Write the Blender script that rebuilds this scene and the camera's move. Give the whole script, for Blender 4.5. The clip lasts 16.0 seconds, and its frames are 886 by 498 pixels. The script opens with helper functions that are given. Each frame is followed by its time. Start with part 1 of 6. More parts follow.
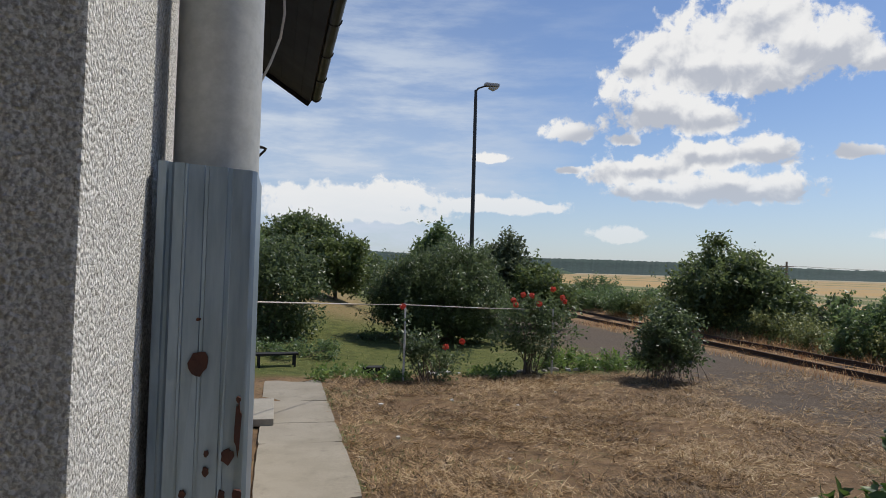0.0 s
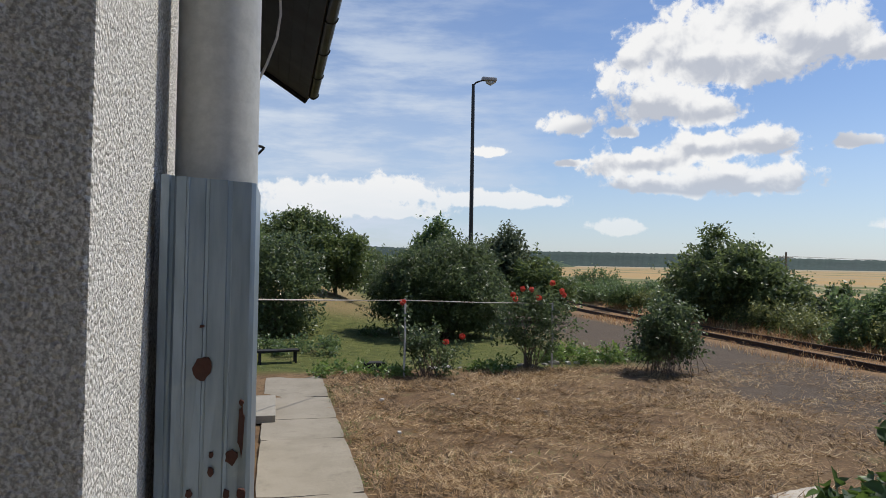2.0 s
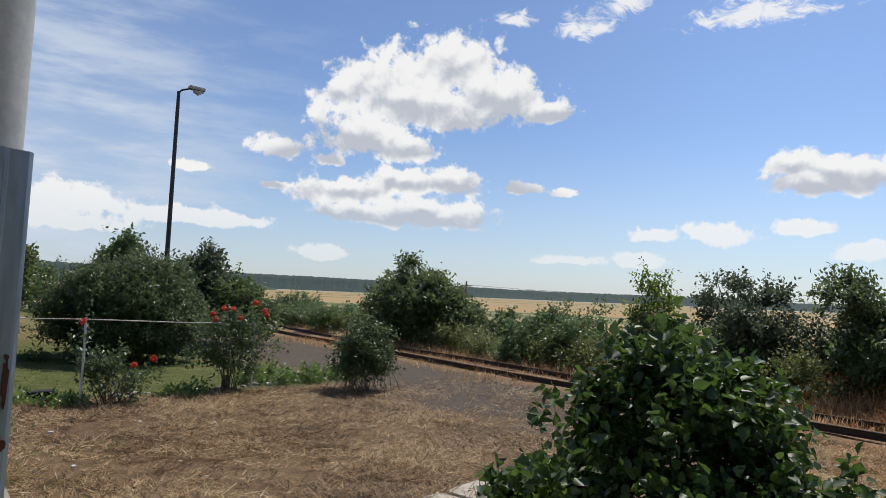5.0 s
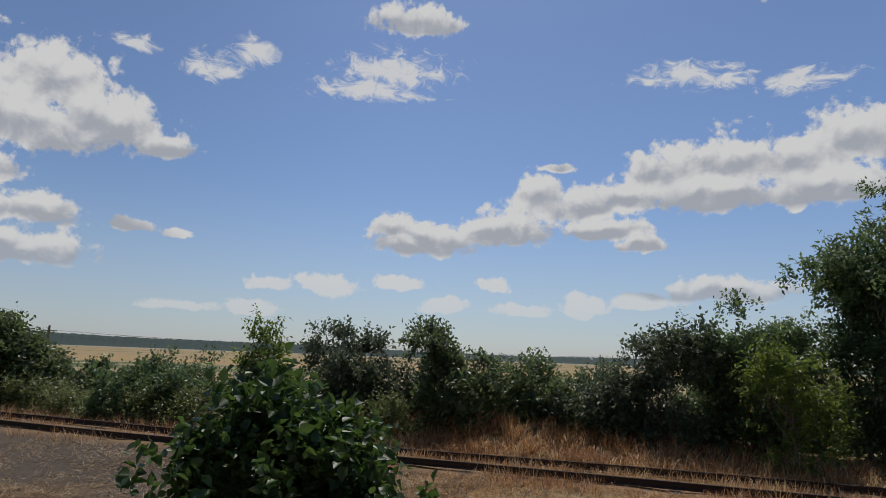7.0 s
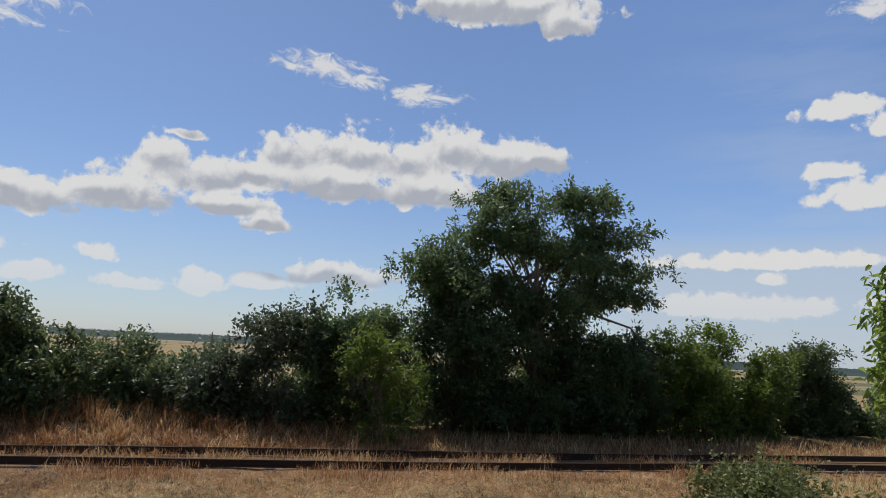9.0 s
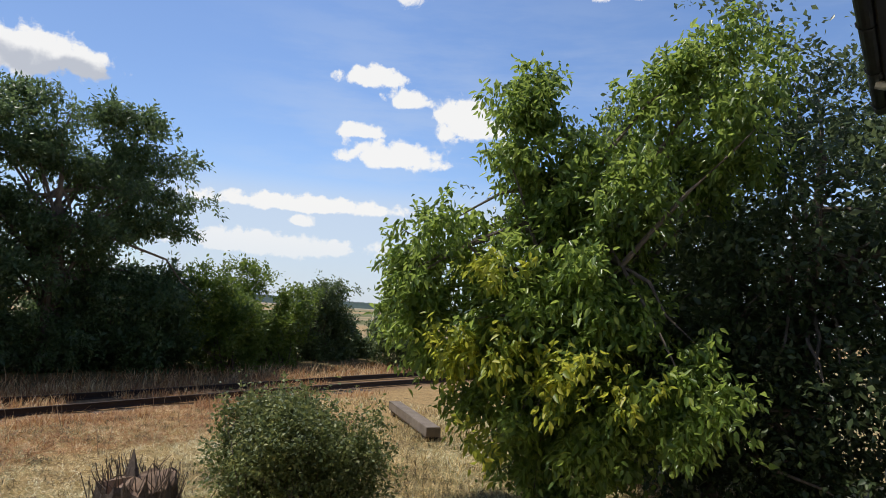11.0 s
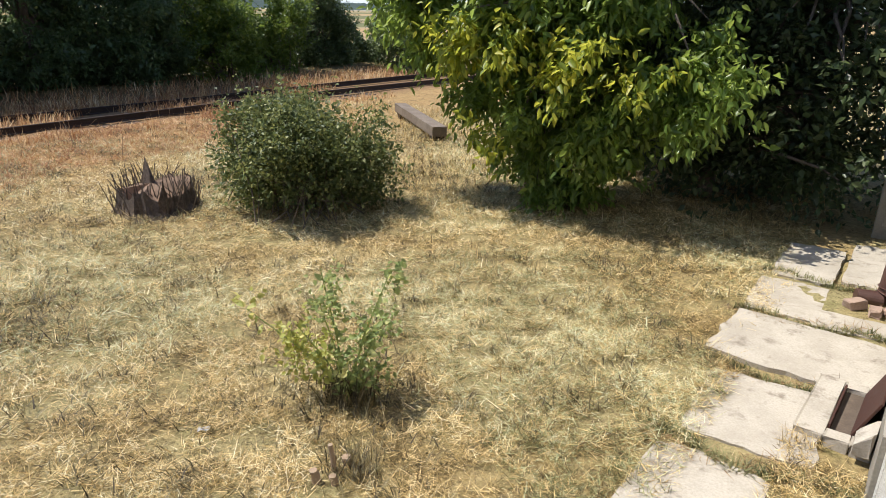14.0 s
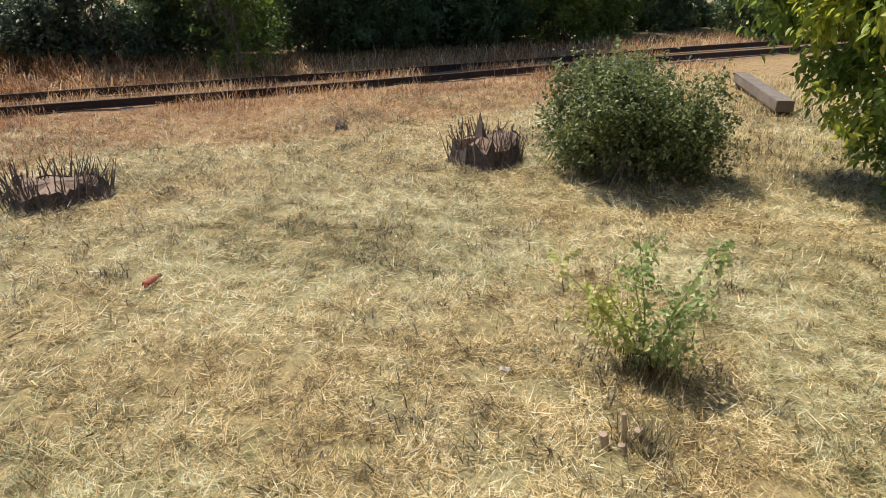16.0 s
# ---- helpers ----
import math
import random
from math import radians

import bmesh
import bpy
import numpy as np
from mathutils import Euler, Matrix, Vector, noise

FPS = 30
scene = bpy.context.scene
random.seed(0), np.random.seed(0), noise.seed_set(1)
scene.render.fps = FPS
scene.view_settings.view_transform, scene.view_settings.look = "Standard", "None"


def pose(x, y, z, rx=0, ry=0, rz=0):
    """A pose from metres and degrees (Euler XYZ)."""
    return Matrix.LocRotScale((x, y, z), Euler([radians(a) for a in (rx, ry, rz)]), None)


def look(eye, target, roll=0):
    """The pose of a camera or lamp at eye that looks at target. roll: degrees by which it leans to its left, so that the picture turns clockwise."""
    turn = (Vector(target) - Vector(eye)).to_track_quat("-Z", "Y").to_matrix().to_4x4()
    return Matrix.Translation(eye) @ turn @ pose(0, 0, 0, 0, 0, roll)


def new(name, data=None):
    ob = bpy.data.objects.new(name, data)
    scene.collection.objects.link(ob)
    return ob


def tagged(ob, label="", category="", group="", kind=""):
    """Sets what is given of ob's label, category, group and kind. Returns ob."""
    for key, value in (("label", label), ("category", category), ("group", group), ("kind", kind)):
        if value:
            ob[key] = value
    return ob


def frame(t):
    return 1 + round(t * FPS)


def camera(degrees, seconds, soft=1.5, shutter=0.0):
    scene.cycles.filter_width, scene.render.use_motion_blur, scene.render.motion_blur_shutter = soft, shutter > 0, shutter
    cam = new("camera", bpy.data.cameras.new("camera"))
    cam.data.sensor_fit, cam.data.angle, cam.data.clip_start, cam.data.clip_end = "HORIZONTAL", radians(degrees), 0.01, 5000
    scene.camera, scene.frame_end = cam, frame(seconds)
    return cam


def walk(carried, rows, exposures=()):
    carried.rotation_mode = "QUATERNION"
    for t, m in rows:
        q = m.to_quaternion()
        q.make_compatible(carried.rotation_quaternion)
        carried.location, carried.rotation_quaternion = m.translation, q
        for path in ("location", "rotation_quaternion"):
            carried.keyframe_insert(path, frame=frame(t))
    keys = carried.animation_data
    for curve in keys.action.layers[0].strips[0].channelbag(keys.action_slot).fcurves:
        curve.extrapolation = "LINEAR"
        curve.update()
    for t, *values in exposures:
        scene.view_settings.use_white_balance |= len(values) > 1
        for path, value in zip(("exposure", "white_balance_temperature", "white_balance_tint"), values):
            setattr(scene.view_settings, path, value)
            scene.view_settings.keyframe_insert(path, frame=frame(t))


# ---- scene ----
cam = camera(68.03, 16.0, soft=0.8)
PATH = [
    (0, pose(0.019, -0.017, 2.564, 91.69, -1.67, -14.23)),
    (0.5, pose(0.020, -0.042, 2.570, 91.65, -1.26, -14.11)),
    (1, pose(0.021, -0.054, 2.577, 91.55, -1.12, -14.36)),
    (1.5, pose(0.018, -0.059, 2.581, 91.50, -1.07, -14.35)),
    (2, pose(0.019, -0.052, 2.579, 91.21, -0.98, -14.25)),
    (2.5, pose(0.022, -0.042, 2.573, 91.14, -1.00, -14.76)),
    (3, pose(0.023, -0.043, 2.566, 90.69, -1.30, -17.17)),
    (3.2, pose(0.021, -0.044, 2.562, 90.99, -0.56, -19.29)),
    (5.3, pose(-0.151, -0.275, 2.498, 95.06, -2.67, -47.16)),
    (5.5, pose(-0.141, -0.294, 2.496, 95.51, -2.66, -52.73)),
    (6, pose(-0.122, -0.212, 2.500, 96.81, -2.11, -59.19)),
    (6.5, pose(-0.092, -0.187, 2.501, 98.46, -1.90, -67.43)),
    (7, pose(-0.114, -0.202, 2.492, 99.44, -2.13, -72.68)),
    (7.5, pose(-0.135, -0.188, 2.500, 97.72, -2.73, -79.74)),
    (8, pose(-0.091, -0.230, 2.514, 97.02, -4.24, -89.29)),
    (8.5, pose(-0.035, -0.219, 2.530, 98.27, -3.55, -96.06)),
    (9, pose(0.050, -0.261, 2.554, 99.06, -2.98, -105.22)),
    (9.5, pose(0.109, -0.232, 2.570, 99.73, -2.57, -114.25)),
    (10, pose(0.155, -0.201, 2.580, 99.68, -2.96, -127.37)),
    (10.2, pose(0.184, -0.177, 2.585, 99.86, -3.80, -131.07)),
    (12.3, pose(0.194, -0.404, 2.550, 84.74, -0.93, -156.93)),
    (12.5, pose(0.207, -0.409, 2.536, 82.38, -1.32, -154.37)),
    (13, pose(0.217, -0.429, 2.507, 73.83, -1.41, -153.12)),
    (13.5, pose(0.180, -0.441, 2.493, 71.12, -3.69, -148.26)),
    (14, pose(0.213, -0.441, 2.486, 70.07, -1.16, -143.77)),
    (14.5, pose(0.227, -0.423, 2.482, 69.56, 0.94, -136.58)),
    (15, pose(0.230, -0.413, 2.475, 69.45, 0.41, -132.56)),
    (15.5, pose(0.265, -0.376, 2.465, 68.80, 0.76, -126.32)),
    (16, pose(0.287, -0.348, 2.452, 67.04, 0.23, -116.81)),
]

EXPOSURES = [(0, -0.2), (2, -0.1), (3.2, 0.0), (5.3, -0.2), (6.5, -0.62), (7.5, -0.74), (8.0, -0.68), (8.6, -0.55), (10.2, -0.38), (12.3, 0.3), (13.0, 0.32), (14.0, 0.44), (14.5, 0.46), (16, 0.4)]
walk(cam, PATH, EXPOSURES)

# ---- sky, sun ----
SUN_AZ, SUN_EL = 72.0, 61.0
sun_data = bpy.data.lights.new("sun", "SUN")
sun_data.energy, sun_data.angle, sun_data.color = 4.6, radians(0.53), (1.0, 0.95, 0.86)
sun = new("sun", sun_data)
sv = Vector((math.sin(radians(SUN_AZ)) * math.cos(radians(SUN_EL)), math.cos(radians(SUN_AZ)) * math.cos(radians(SUN_EL)), math.sin(radians(SUN_EL))))
sun.matrix_world = look(tuple(sv * 60), (0, 0, 0))


class Nodes:
    """Short hand for node trees."""

    def __init__(self, tree):
        self.t = tree
        tree.nodes.clear()

    def add(self, kind, ins=None, **props):
        n = self.t.nodes.new(kind)
        for k, v in props.items():
            setattr(n, k, v)
        for k, v in (ins or {}).items():
            if isinstance(v, bpy.types.NodeSocket):
                self.t.links.new(v, n.inputs[k])
            else:
                n.inputs[k].default_value = v
        return n

    def math(self, op, a, b=0.0, c=0.0, clamp=False):
        return self.add("ShaderNodeMath", {0: a, 1: b, 2: c}, operation=op, use_clamp=clamp).outputs[0]

    def vmath(self, op, a, b=(0, 0, 0)):
        return self.add("ShaderNodeVectorMath", {0: a, 1: b}, operation=op)

    def noise(self, vec, scale, detail=4.0, rough=0.55, dist=0.0):
        return self.add("ShaderNodeTexNoise", {"Vector": vec, "Scale": scale, "Detail": detail, "Roughness": rough, "Distortion": dist})

    def ramp(self, fac, lo, hi, a=0.0, b=1.0):
        return self.add("ShaderNodeMapRange", {0: fac, 1: lo, 2: hi, 3: a, 4: b}, interpolation_type="SMOOTHSTEP").outputs[0]

    def mix(self, fac, a, b, blend="MIX"):
        n = self.add("ShaderNodeMix", data_type="RGBA", blend_type=blend)
        for k, v in ((0, fac), (6, a), (7, b)):
            if isinstance(v, bpy.types.NodeSocket):
                self.t.links.new(v, n.inputs[k])
            else:
                n.inputs[k].default_value = v if k == 0 else (*v[:3], 1.0)
        return n.outputs[2]


# cumulus puffs: azimuth, elevation, half width, half height in degrees
CLOUD_MAIN = ((33.9,18.2,4.6,2.4), (40.0,19.6,4.6,2.6), (43.9,17.2,4.3,2.1), (36.6,16.2,7.4,2.2), (48.4,16.0,2.4,0.9), (30.3,17.1,2.0,1.2), (32.2,13.6,4.2,1.9), (36.1,12.6,3.0,1.2), (31.1,8.6,4.3,1.3), (40.3,9.8,2.5,1.3), (35.9,9.6,3.4,1.1), (37.4,7.0,6.0,1.3), (32.0,6.9,3.9,0.9))
CLOUD_EAST = ((80.7,14.3,2.8,1.6), (84.2,13.3,4.5,1.4), (87.8,13.9,3.4,1.2), (91.4,15.9,3.4,1.9), (96.4,16.3,3.8,2.2), (94.8,14.0,5.2,1.5), (101.2,16.2,4.4,2.1), (105.1,17.5,3.5,2.1), (103.4,14.0,4.5,1.5), (109.7,16.9,4.1,1.7), (113.3,16.9,2.6,1.1), (86.5,11.3,3.7,1.0), (89.3,10.1,1.9,0.7), (67.9,11.2,2.1,1.1), (70.4,10.1,4.2,1.3), (77.8,11.4,3.8,1.6), (109.4,29.4,9.1,1.4), (115,28.1,2.7,1.1), (69.3,28.6,3.9,1.3), (95.8,6.3,4.6,1.1))
CLOUD_SMALL = ((29.6,11.2,1.3,0.6), (25.1,11.9,1.9,1.0), (25.1,8.7,1.0,0.4), (46.3,9.5,1.7,0.5), (50.1,9.2,1.2,0.4), (57.3,5.7,1.9,0.6), (62.7,5.8,2.9,0.9), (68.6,6.4,2.6,0.7), (76.8,6.4,1.5,0.7), (56.1,3.6,2.2,0.7), (72.4,4.5,2.3,0.7), (28.9,3.2,2.2,0.7), (50.5,3.5,2.4,0.5))
CLOUD_SOUTH = ((84.8,4.8,2.0,1.0), (89.3,5.3,2.7,0.7), (79.6,4.3,2.4,0.6), (82.2,16.6,1.7,0.4), (136.7,19.7,2.8,0.9), (140.1,18.1,2.1,0.8), (145.6,16.6,3.2,1.7), (136.1,15.1,1.9,0.6), (139.5,13.3,4.0,1.2), (159.2,27.6,3.3,1.3), (131.4,7.0,1.3,0.5), (131.3,8.5,8.9,0.7), (129.6,4.9,7.8,1.0), (9.4,6.2,4.4,1.3), (3.1,5.7,5.2,1.2), (19.8,5.6,5.4,0.8), (6.0,4.7,8.2,1.0), (18.2,9.7,1.5,0.5))

CLOUD_WISP = ((51.7,22.9,2.3,1.1), (54.9,24.7,1.7,1.1), (45.1,23.4,1.9,0.6), (92.4,23.6,3.4,1.0), (96.5,22.9,2.2,0.8), (102.2,22.0,2.8,0.9), (139.2,26.7,1.9,1.1), (67.4,24.4,4.9,1.4), (65.4,22.7,4.7,1.0))


def build_world():
    w = bpy.data.worlds.new("world")
    scene.world = w
    w.use_nodes = True
    w.cycles.sampling_method, w.cycles.sample_map_resolution = "MANUAL", 512
    n = Nodes(w.node_tree)
    sky = n.add("ShaderNodeTexSky", sky_type="NISHITA", sun_disc=False, sun_elevation=radians(SUN_EL), sun_rotation=radians(SUN_AZ), air_density=1.0, dust_density=0.5, ozone_density=2.5)
    tc = n.add("ShaderNodeTexCoord").outputs["Generated"]
    sep = n.add("ShaderNodeSeparateXYZ", {0: tc})
    az = n.math("MULTIPLY", n.math("ARCTAN2", sep.outputs[0], sep.outputs[1]), 57.29578)
    el = n.math("MULTIPLY", n.math("ARCSINE", sep.outputs[2]), 57.29578)
    flat = n.add("ShaderNodeCombineXYZ", {0: az, 1: el, 2: 0.0}).outputs[0]
    # billows push the outlines about
    big = n.noise(flat, 0.42, 2.0, 0.5).outputs["Color"]
    push = n.vmath("MULTIPLY", n.vmath("SUBTRACT", big, (0.5, 0.5, 0.5)).outputs[0], (1.5, 0.8, 0)).outputs[0]
    p = n.vmath("ADD", flat, push).outputs[0]
    def union(at, blobs, lift):
        f = None
        for a, e, rx, ry in blobs:
            q = n.vmath("MULTIPLY", n.vmath("SUBTRACT", at, (a, e + (lift - 0.22) * ry, 0)).outputs[0], (0.60 / rx, 0.50 / ry, 0)).outputs[0]
            q = n.vmath("MAXIMUM", q, n.vmath("MULTIPLY", q, (-1.0, -1.7, 0)).outputs[0]).outputs[0]
            d = n.vmath("LENGTH", q).outputs["Value"]
            f = d if f is None else n.math("SMOOTH_MIN", f, d, 0.30)
        return f

    field = union(p, CLOUD_MAIN + CLOUD_EAST + CLOUD_SMALL + CLOUD_SOUTH, 0.0)
    above = union(p, CLOUD_MAIN + CLOUD_EAST, 0.75)
    fluff = n.noise(flat, 0.42, 8.0, 0.54, 0.25).outputs["Fac"]
    puffs = n.add("ShaderNodeTexVoronoi", {"Vector": n.vmath("ADD", flat, n.vmath("MULTIPLY", big, (1.2, 1.2, 0)).outputs[0]).outputs[0], "Scale": 0.8, "Smoothness": 0.25}, feature="SMOOTH_F1").outputs["Distance"]
    curl = n.math("MULTIPLY", n.math("SUBTRACT", n.noise(flat, 1.5, 6.0, 0.62, 0.3).outputs["Fac"], 0.5), 0.55)
    dens = n.math("SUBTRACT", n.math("ADD", n.math("ADD", n.math("SUBTRACT", 1.0, field), curl), n.math("MULTIPLY", n.math("SUBTRACT", fluff, 0.5), 1.15)), n.math("MULTIPLY", n.math("SUBTRACT", puffs, 0.40), 0.22))
    fray = n.noise(n.vmath("MULTIPLY", p, (1.0, 1.6, 1.0)).outputs[0], 0.55, 8.0, 0.66, 0.9).outputs["Fac"]
    wisp = n.math("ADD", n.math("SUBTRACT", 1.0, union(p, CLOUD_WISP, 0.0)), n.math("MULTIPLY", n.math("SUBTRACT", fray, 0.5), 2.4))
    cover = n.math("MAXIMUM", n.ramp(dens, 0.24, 0.48), n.ramp(wisp, 0.25, 0.85, 0.0, 0.9))
    lit = n.noise(n.vmath("ADD", flat, (-0.3, 0.8, 0)).outputs[0], 0.42, 8.0, 0.54, 0.25).outputs["Fac"]
    relief = n.math("SUBTRACT", lit, fluff)
    low = n.math("ADD", n.math("SUBTRACT", above, field), n.math("MULTIPLY", relief, 1.6))
    thick = n.math("MULTIPLY", n.ramp(low, -0.20, 0.55), n.ramp(above, 1.45, 1.1))
    body = n.mix(thick, (0.99, 0.985, 0.975), (0.56, 0.59, 0.66))
    # thin veil: streaks and the milky air near the horizon
    streak = n.noise(n.vmath("MULTIPLY", flat, (0.07, 0.32, 1)).outputs[0], 1.0, 6.0, 0.6).outputs["Fac"]
    veil_n = n.math("MULTIPLY", n.ramp(streak, 0.38, 0.66), n.math("ADD", n.math("MULTIPLY", n.ramp(az, 36.0, 8.0), 1.0), n.math("MULTIPLY", n.ramp(az, 118.0, 136.0), 0.4)))
    veil_n = n.math("ADD", n.math("MULTIPLY", veil_n, n.ramp(el, 34.0, 14.0, 0.0, 0.7)), n.math("MULTIPLY", n.ramp(az, 30.0, 8.0), n.ramp(el, 30.0, 4.0, 0.0, 0.45)))
    milky = n.ramp(el, 15.0, -1.0, 0.0, 0.42)
    bank = n.math("MULTIPLY", n.ramp(el, 12.0, 8.0), n.math("MULTIPLY", n.ramp(az, 116.0, 122.0), 0.75))
    haze = n.math("MAXIMUM", n.math("MAXIMUM", veil_n, milky), bank, clamp=True)
    base = n.mix(1.0, sky.outputs[0], (SKY_GAIN * 0.93, SKY_GAIN, SKY_GAIN * 1.15), "MULTIPLY")
    # the air is brighter round the sun and to the south
    glow = n.math("ADD", 1.0, n.math("ADD", n.ramp(az, 40.0, 72.0, 0.0, 0.15), n.ramp(az, 100.0, 140.0, 0.0, 0.28)))
    base = n.mix(1.0, base, n.add("ShaderNodeCombineXYZ", {0: glow, 1: glow, 2: glow}).outputs[0], "MULTIPLY")
    base = n.mix(haze, base, (0.65, 0.735, 0.86))
    col = n.mix(n.math("MULTIPLY", cover, n.ramp(el, 1.0, 9.0, 0.45, 0.97)), base, body)
    bg = n.add("ShaderNodeBackground", {0: col, 1: 1.0})
    out = n.add("ShaderNodeOutputWorld")
    n.t.links.new(bg.outputs[0], out.inputs[0])


SKY_GAIN = 0.105
build_world()


# ---- materials ----
def material(name):
    m = bpy.data.materials.new(name)
    m.use_nodes = True
    n = Nodes(m.node_tree)
    b = n.add("ShaderNodeBsdfPrincipled")
    o = n.add("ShaderNodeOutputMaterial")
    n.t.links.new(b.outputs[0], o.inputs[0])
    pos = n.add("ShaderNodeTexCoord").outputs["Object"]
    return m, n, b, pos, o


def setin(n, b, key, v):
    if isinstance(v, bpy.types.NodeSocket):
        n.t.links.new(v, b.inputs[key])
    else:
        b.inputs[key].default_value = v


def bump(n, b, height, strength, distance):
    k = n.add("ShaderNodeBump", {"Height": height, "Strength": strength, "Distance": distance})
    n.t.links.new(k.outputs[0], b.inputs["Normal"])


def rough_mat(name, c1, c2, c3, scale, grain, rough=0.85, relief=0.4, dist=0.01, metal=0.0, stain=0.45):
    """Two scales of tone (patches, grain), a stain colour and fine relief."""
    m, n, b, pos, o = material(name)
    big = n.noise(pos, scale, 5.0, 0.6).outputs["Fac"]
    fine = n.noise(pos, grain, 6.0, 0.65).outputs["Fac"]
    col = n.mix(n.ramp(big, 0.35, 0.65), c1, c2)
    col = n.mix(n.math("MULTIPLY", n.ramp(n.noise(pos, scale * 2.7, 6.0, 0.7).outputs["Fac"], 0.52, 0.72), stain), col, c3)
    col = n.mix(n.ramp(fine, 0.25, 0.75, 0.0, 0.5), col, tuple(0.6 * v for v in c1))
    setin(n, b, "Base Color", col)
    setin(n, b, "Roughness", n.ramp(big, 0.2, 0.8, rough - 0.1, min(1.0, rough + 0.08)))
    setin(n, b, "Metallic", metal)
    bump(n, b, fine, relief, dist)
    return m


def leaf_mat(name, dark, mid, light, tips=0.12, gloss=0.45, through_light=0.35):
    m, n, b, pos, o = material(name)
    r = n.add("ShaderNodeNewGeometry").outputs["Random Per Island"]
    big = n.noise(pos, 1.3, 3.0).outputs["Fac"]
    col = n.mix(n.ramp(n.math("ADD", n.math("MULTIPLY", r, 0.6), n.math("MULTIPLY", big, 0.6)), 0.3, 0.85), dark, mid)
    col = n.mix(n.ramp(r, 1.0 - tips, 1.0 - tips + 0.05), col, light)
    setin(n, b, "Base Color", col)
    setin(n, b, "Roughness", gloss)
    setin(n, b, "Specular IOR Level", 0.5)
    tr = n.add("ShaderNodeBsdfTranslucent", {0: n.mix(0.65, col, tuple(min(1.0, 1.35 * v) for v in light))})
    mx = n.add("ShaderNodeMixShader", {0: through_light, 1: b.outputs[0], 2: tr.outputs[0]})
    n.t.links.new(mx.outputs[0], o.inputs[0])
    return m


def blade_mat(name, colours, through_light=0.25):
    m, n, b, pos, o = material(name)
    r = n.add("ShaderNodeNewGeometry").outputs["Random Per Island"]
    big = n.noise(pos, 0.55, 6.0, 0.65).outputs["Fac"]
    # Clump noise darkens blades: shade between straw clumps put into the colour
    clump_shade = n.ramp(n.noise(pos, 9.0, 3.0, 0.6).outputs["Fac"], 0.36, 0.54, -0.30, 0.08)
    r = n.math("ADD", r, clump_shade)
    v = n.math("ADD", n.math("MULTIPLY", r, 0.70), n.math("MULTIPLY", n.ramp(big, 0.34, 0.66), 0.34))
    col = n.mix(n.ramp(v, 0.17, 0.44), colours[0], colours[1])
    col = n.mix(n.ramp(v, 0.4, 0.65), col, colours[2])
    col = n.mix(n.ramp(v, 0.68, 0.95), col, colours[3])
    setin(n, b, "Base Color", col)
    setin(n, b, "Roughness", 0.6)
    tr = n.add("ShaderNodeBsdfTranslucent", {0: col})
    mx = n.add("ShaderNodeMixShader", {0: through_light, 1: b.outputs[0], 2: tr.outputs[0]})
    n.t.links.new(mx.outputs[0], o.inputs[0])
    return m


def stucco_mat(name, white, grey, grain):
    m, n, b, pos, o = material(name)
    vor = n.add("ShaderNodeTexVoronoi", {"Vector": pos, "Scale": grain, "Randomness": 1.0}, feature="F1").outputs["Distance"]
    fine = n.noise(pos, grain * 1.1, 5.0, 0.7).outputs["Fac"]
    mid = n.noise(pos, grain * 0.28, 3.0, 0.6).outputs["Fac"]
    dirt = n.noise(pos, 1.7, 5.0, 0.65).outputs["Fac"]
    # Grey between grains: pit shade put into the colour, on top of the bump
    col = n.mix(n.ramp(fine, 0.42, 0.60), white, grey)
    col = n.mix(n.ramp(dirt, 0.5, 0.8, 0.0, 0.35), col, tuple(0.72 * v for v in grey))
    setin(n, b, "Base Color", col)
    setin(n, b, "Roughness", 0.93)
    h = n.math("ADD", n.math("MULTIPLY", fine, 1.0), n.math("ADD", n.math("MULTIPLY", vor, -0.8), n.math("MULTIPLY", mid, 1.0)))
    bump(n, b, h, 0.9, 0.006)
    return m


STUCCO = stucco_mat("white_stucco", (0.83, 0.805, 0.755), (0.45, 0.425, 0.38), 190.0)
# Darker copy of the wall stucco: the reveals' shade put into the colour
STUCCO_SHADED = stucco_mat("shaded_stucco", (0.66, 0.62, 0.54), (0.36, 0.33, 0.28), 150.0)
CONCRETE = rough_mat("weathered_concrete", (0.27, 0.245, 0.20), (0.35, 0.32, 0.265), (0.16, 0.14, 0.11), 1.6, 55.0, 0.9, 0.35, 0.006)
WALK = rough_mat("old_walk_concrete", (0.235, 0.205, 0.155), (0.30, 0.265, 0.21), (0.12, 0.10, 0.07), 1.3, 60.0, 0.92, 0.4, 0.006)
SLAB = rough_mat("pale_paving", (0.43, 0.38, 0.31), (0.54, 0.485, 0.405), (0.17, 0.135, 0.095), 2.4, 70.0, 0.9, 0.5, 0.007, 0.0, 0.85)
PLASTER_IN = rough_mat("room_plaster", (0.62, 0.58, 0.50), (0.66, 0.62, 0.55), (0.5, 0.46, 0.4), 1.0, 40.0)
PIPE_WHITE = rough_mat("white_pipe_paint", (0.40, 0.40, 0.38), (0.44, 0.44, 0.42), (0.33, 0.32, 0.30), 3.0, 60.0, 0.45, 0.05, 0.002, 0.0, 0.2)
PIPE_ZINC = rough_mat("dull_zinc", (0.52, 0.54, 0.56), (0.62, 0.64, 0.66), (0.34, 0.35, 0.36), 3.0, 40.0, 0.42, 0.08, 0.002, 0.6, 0.3)
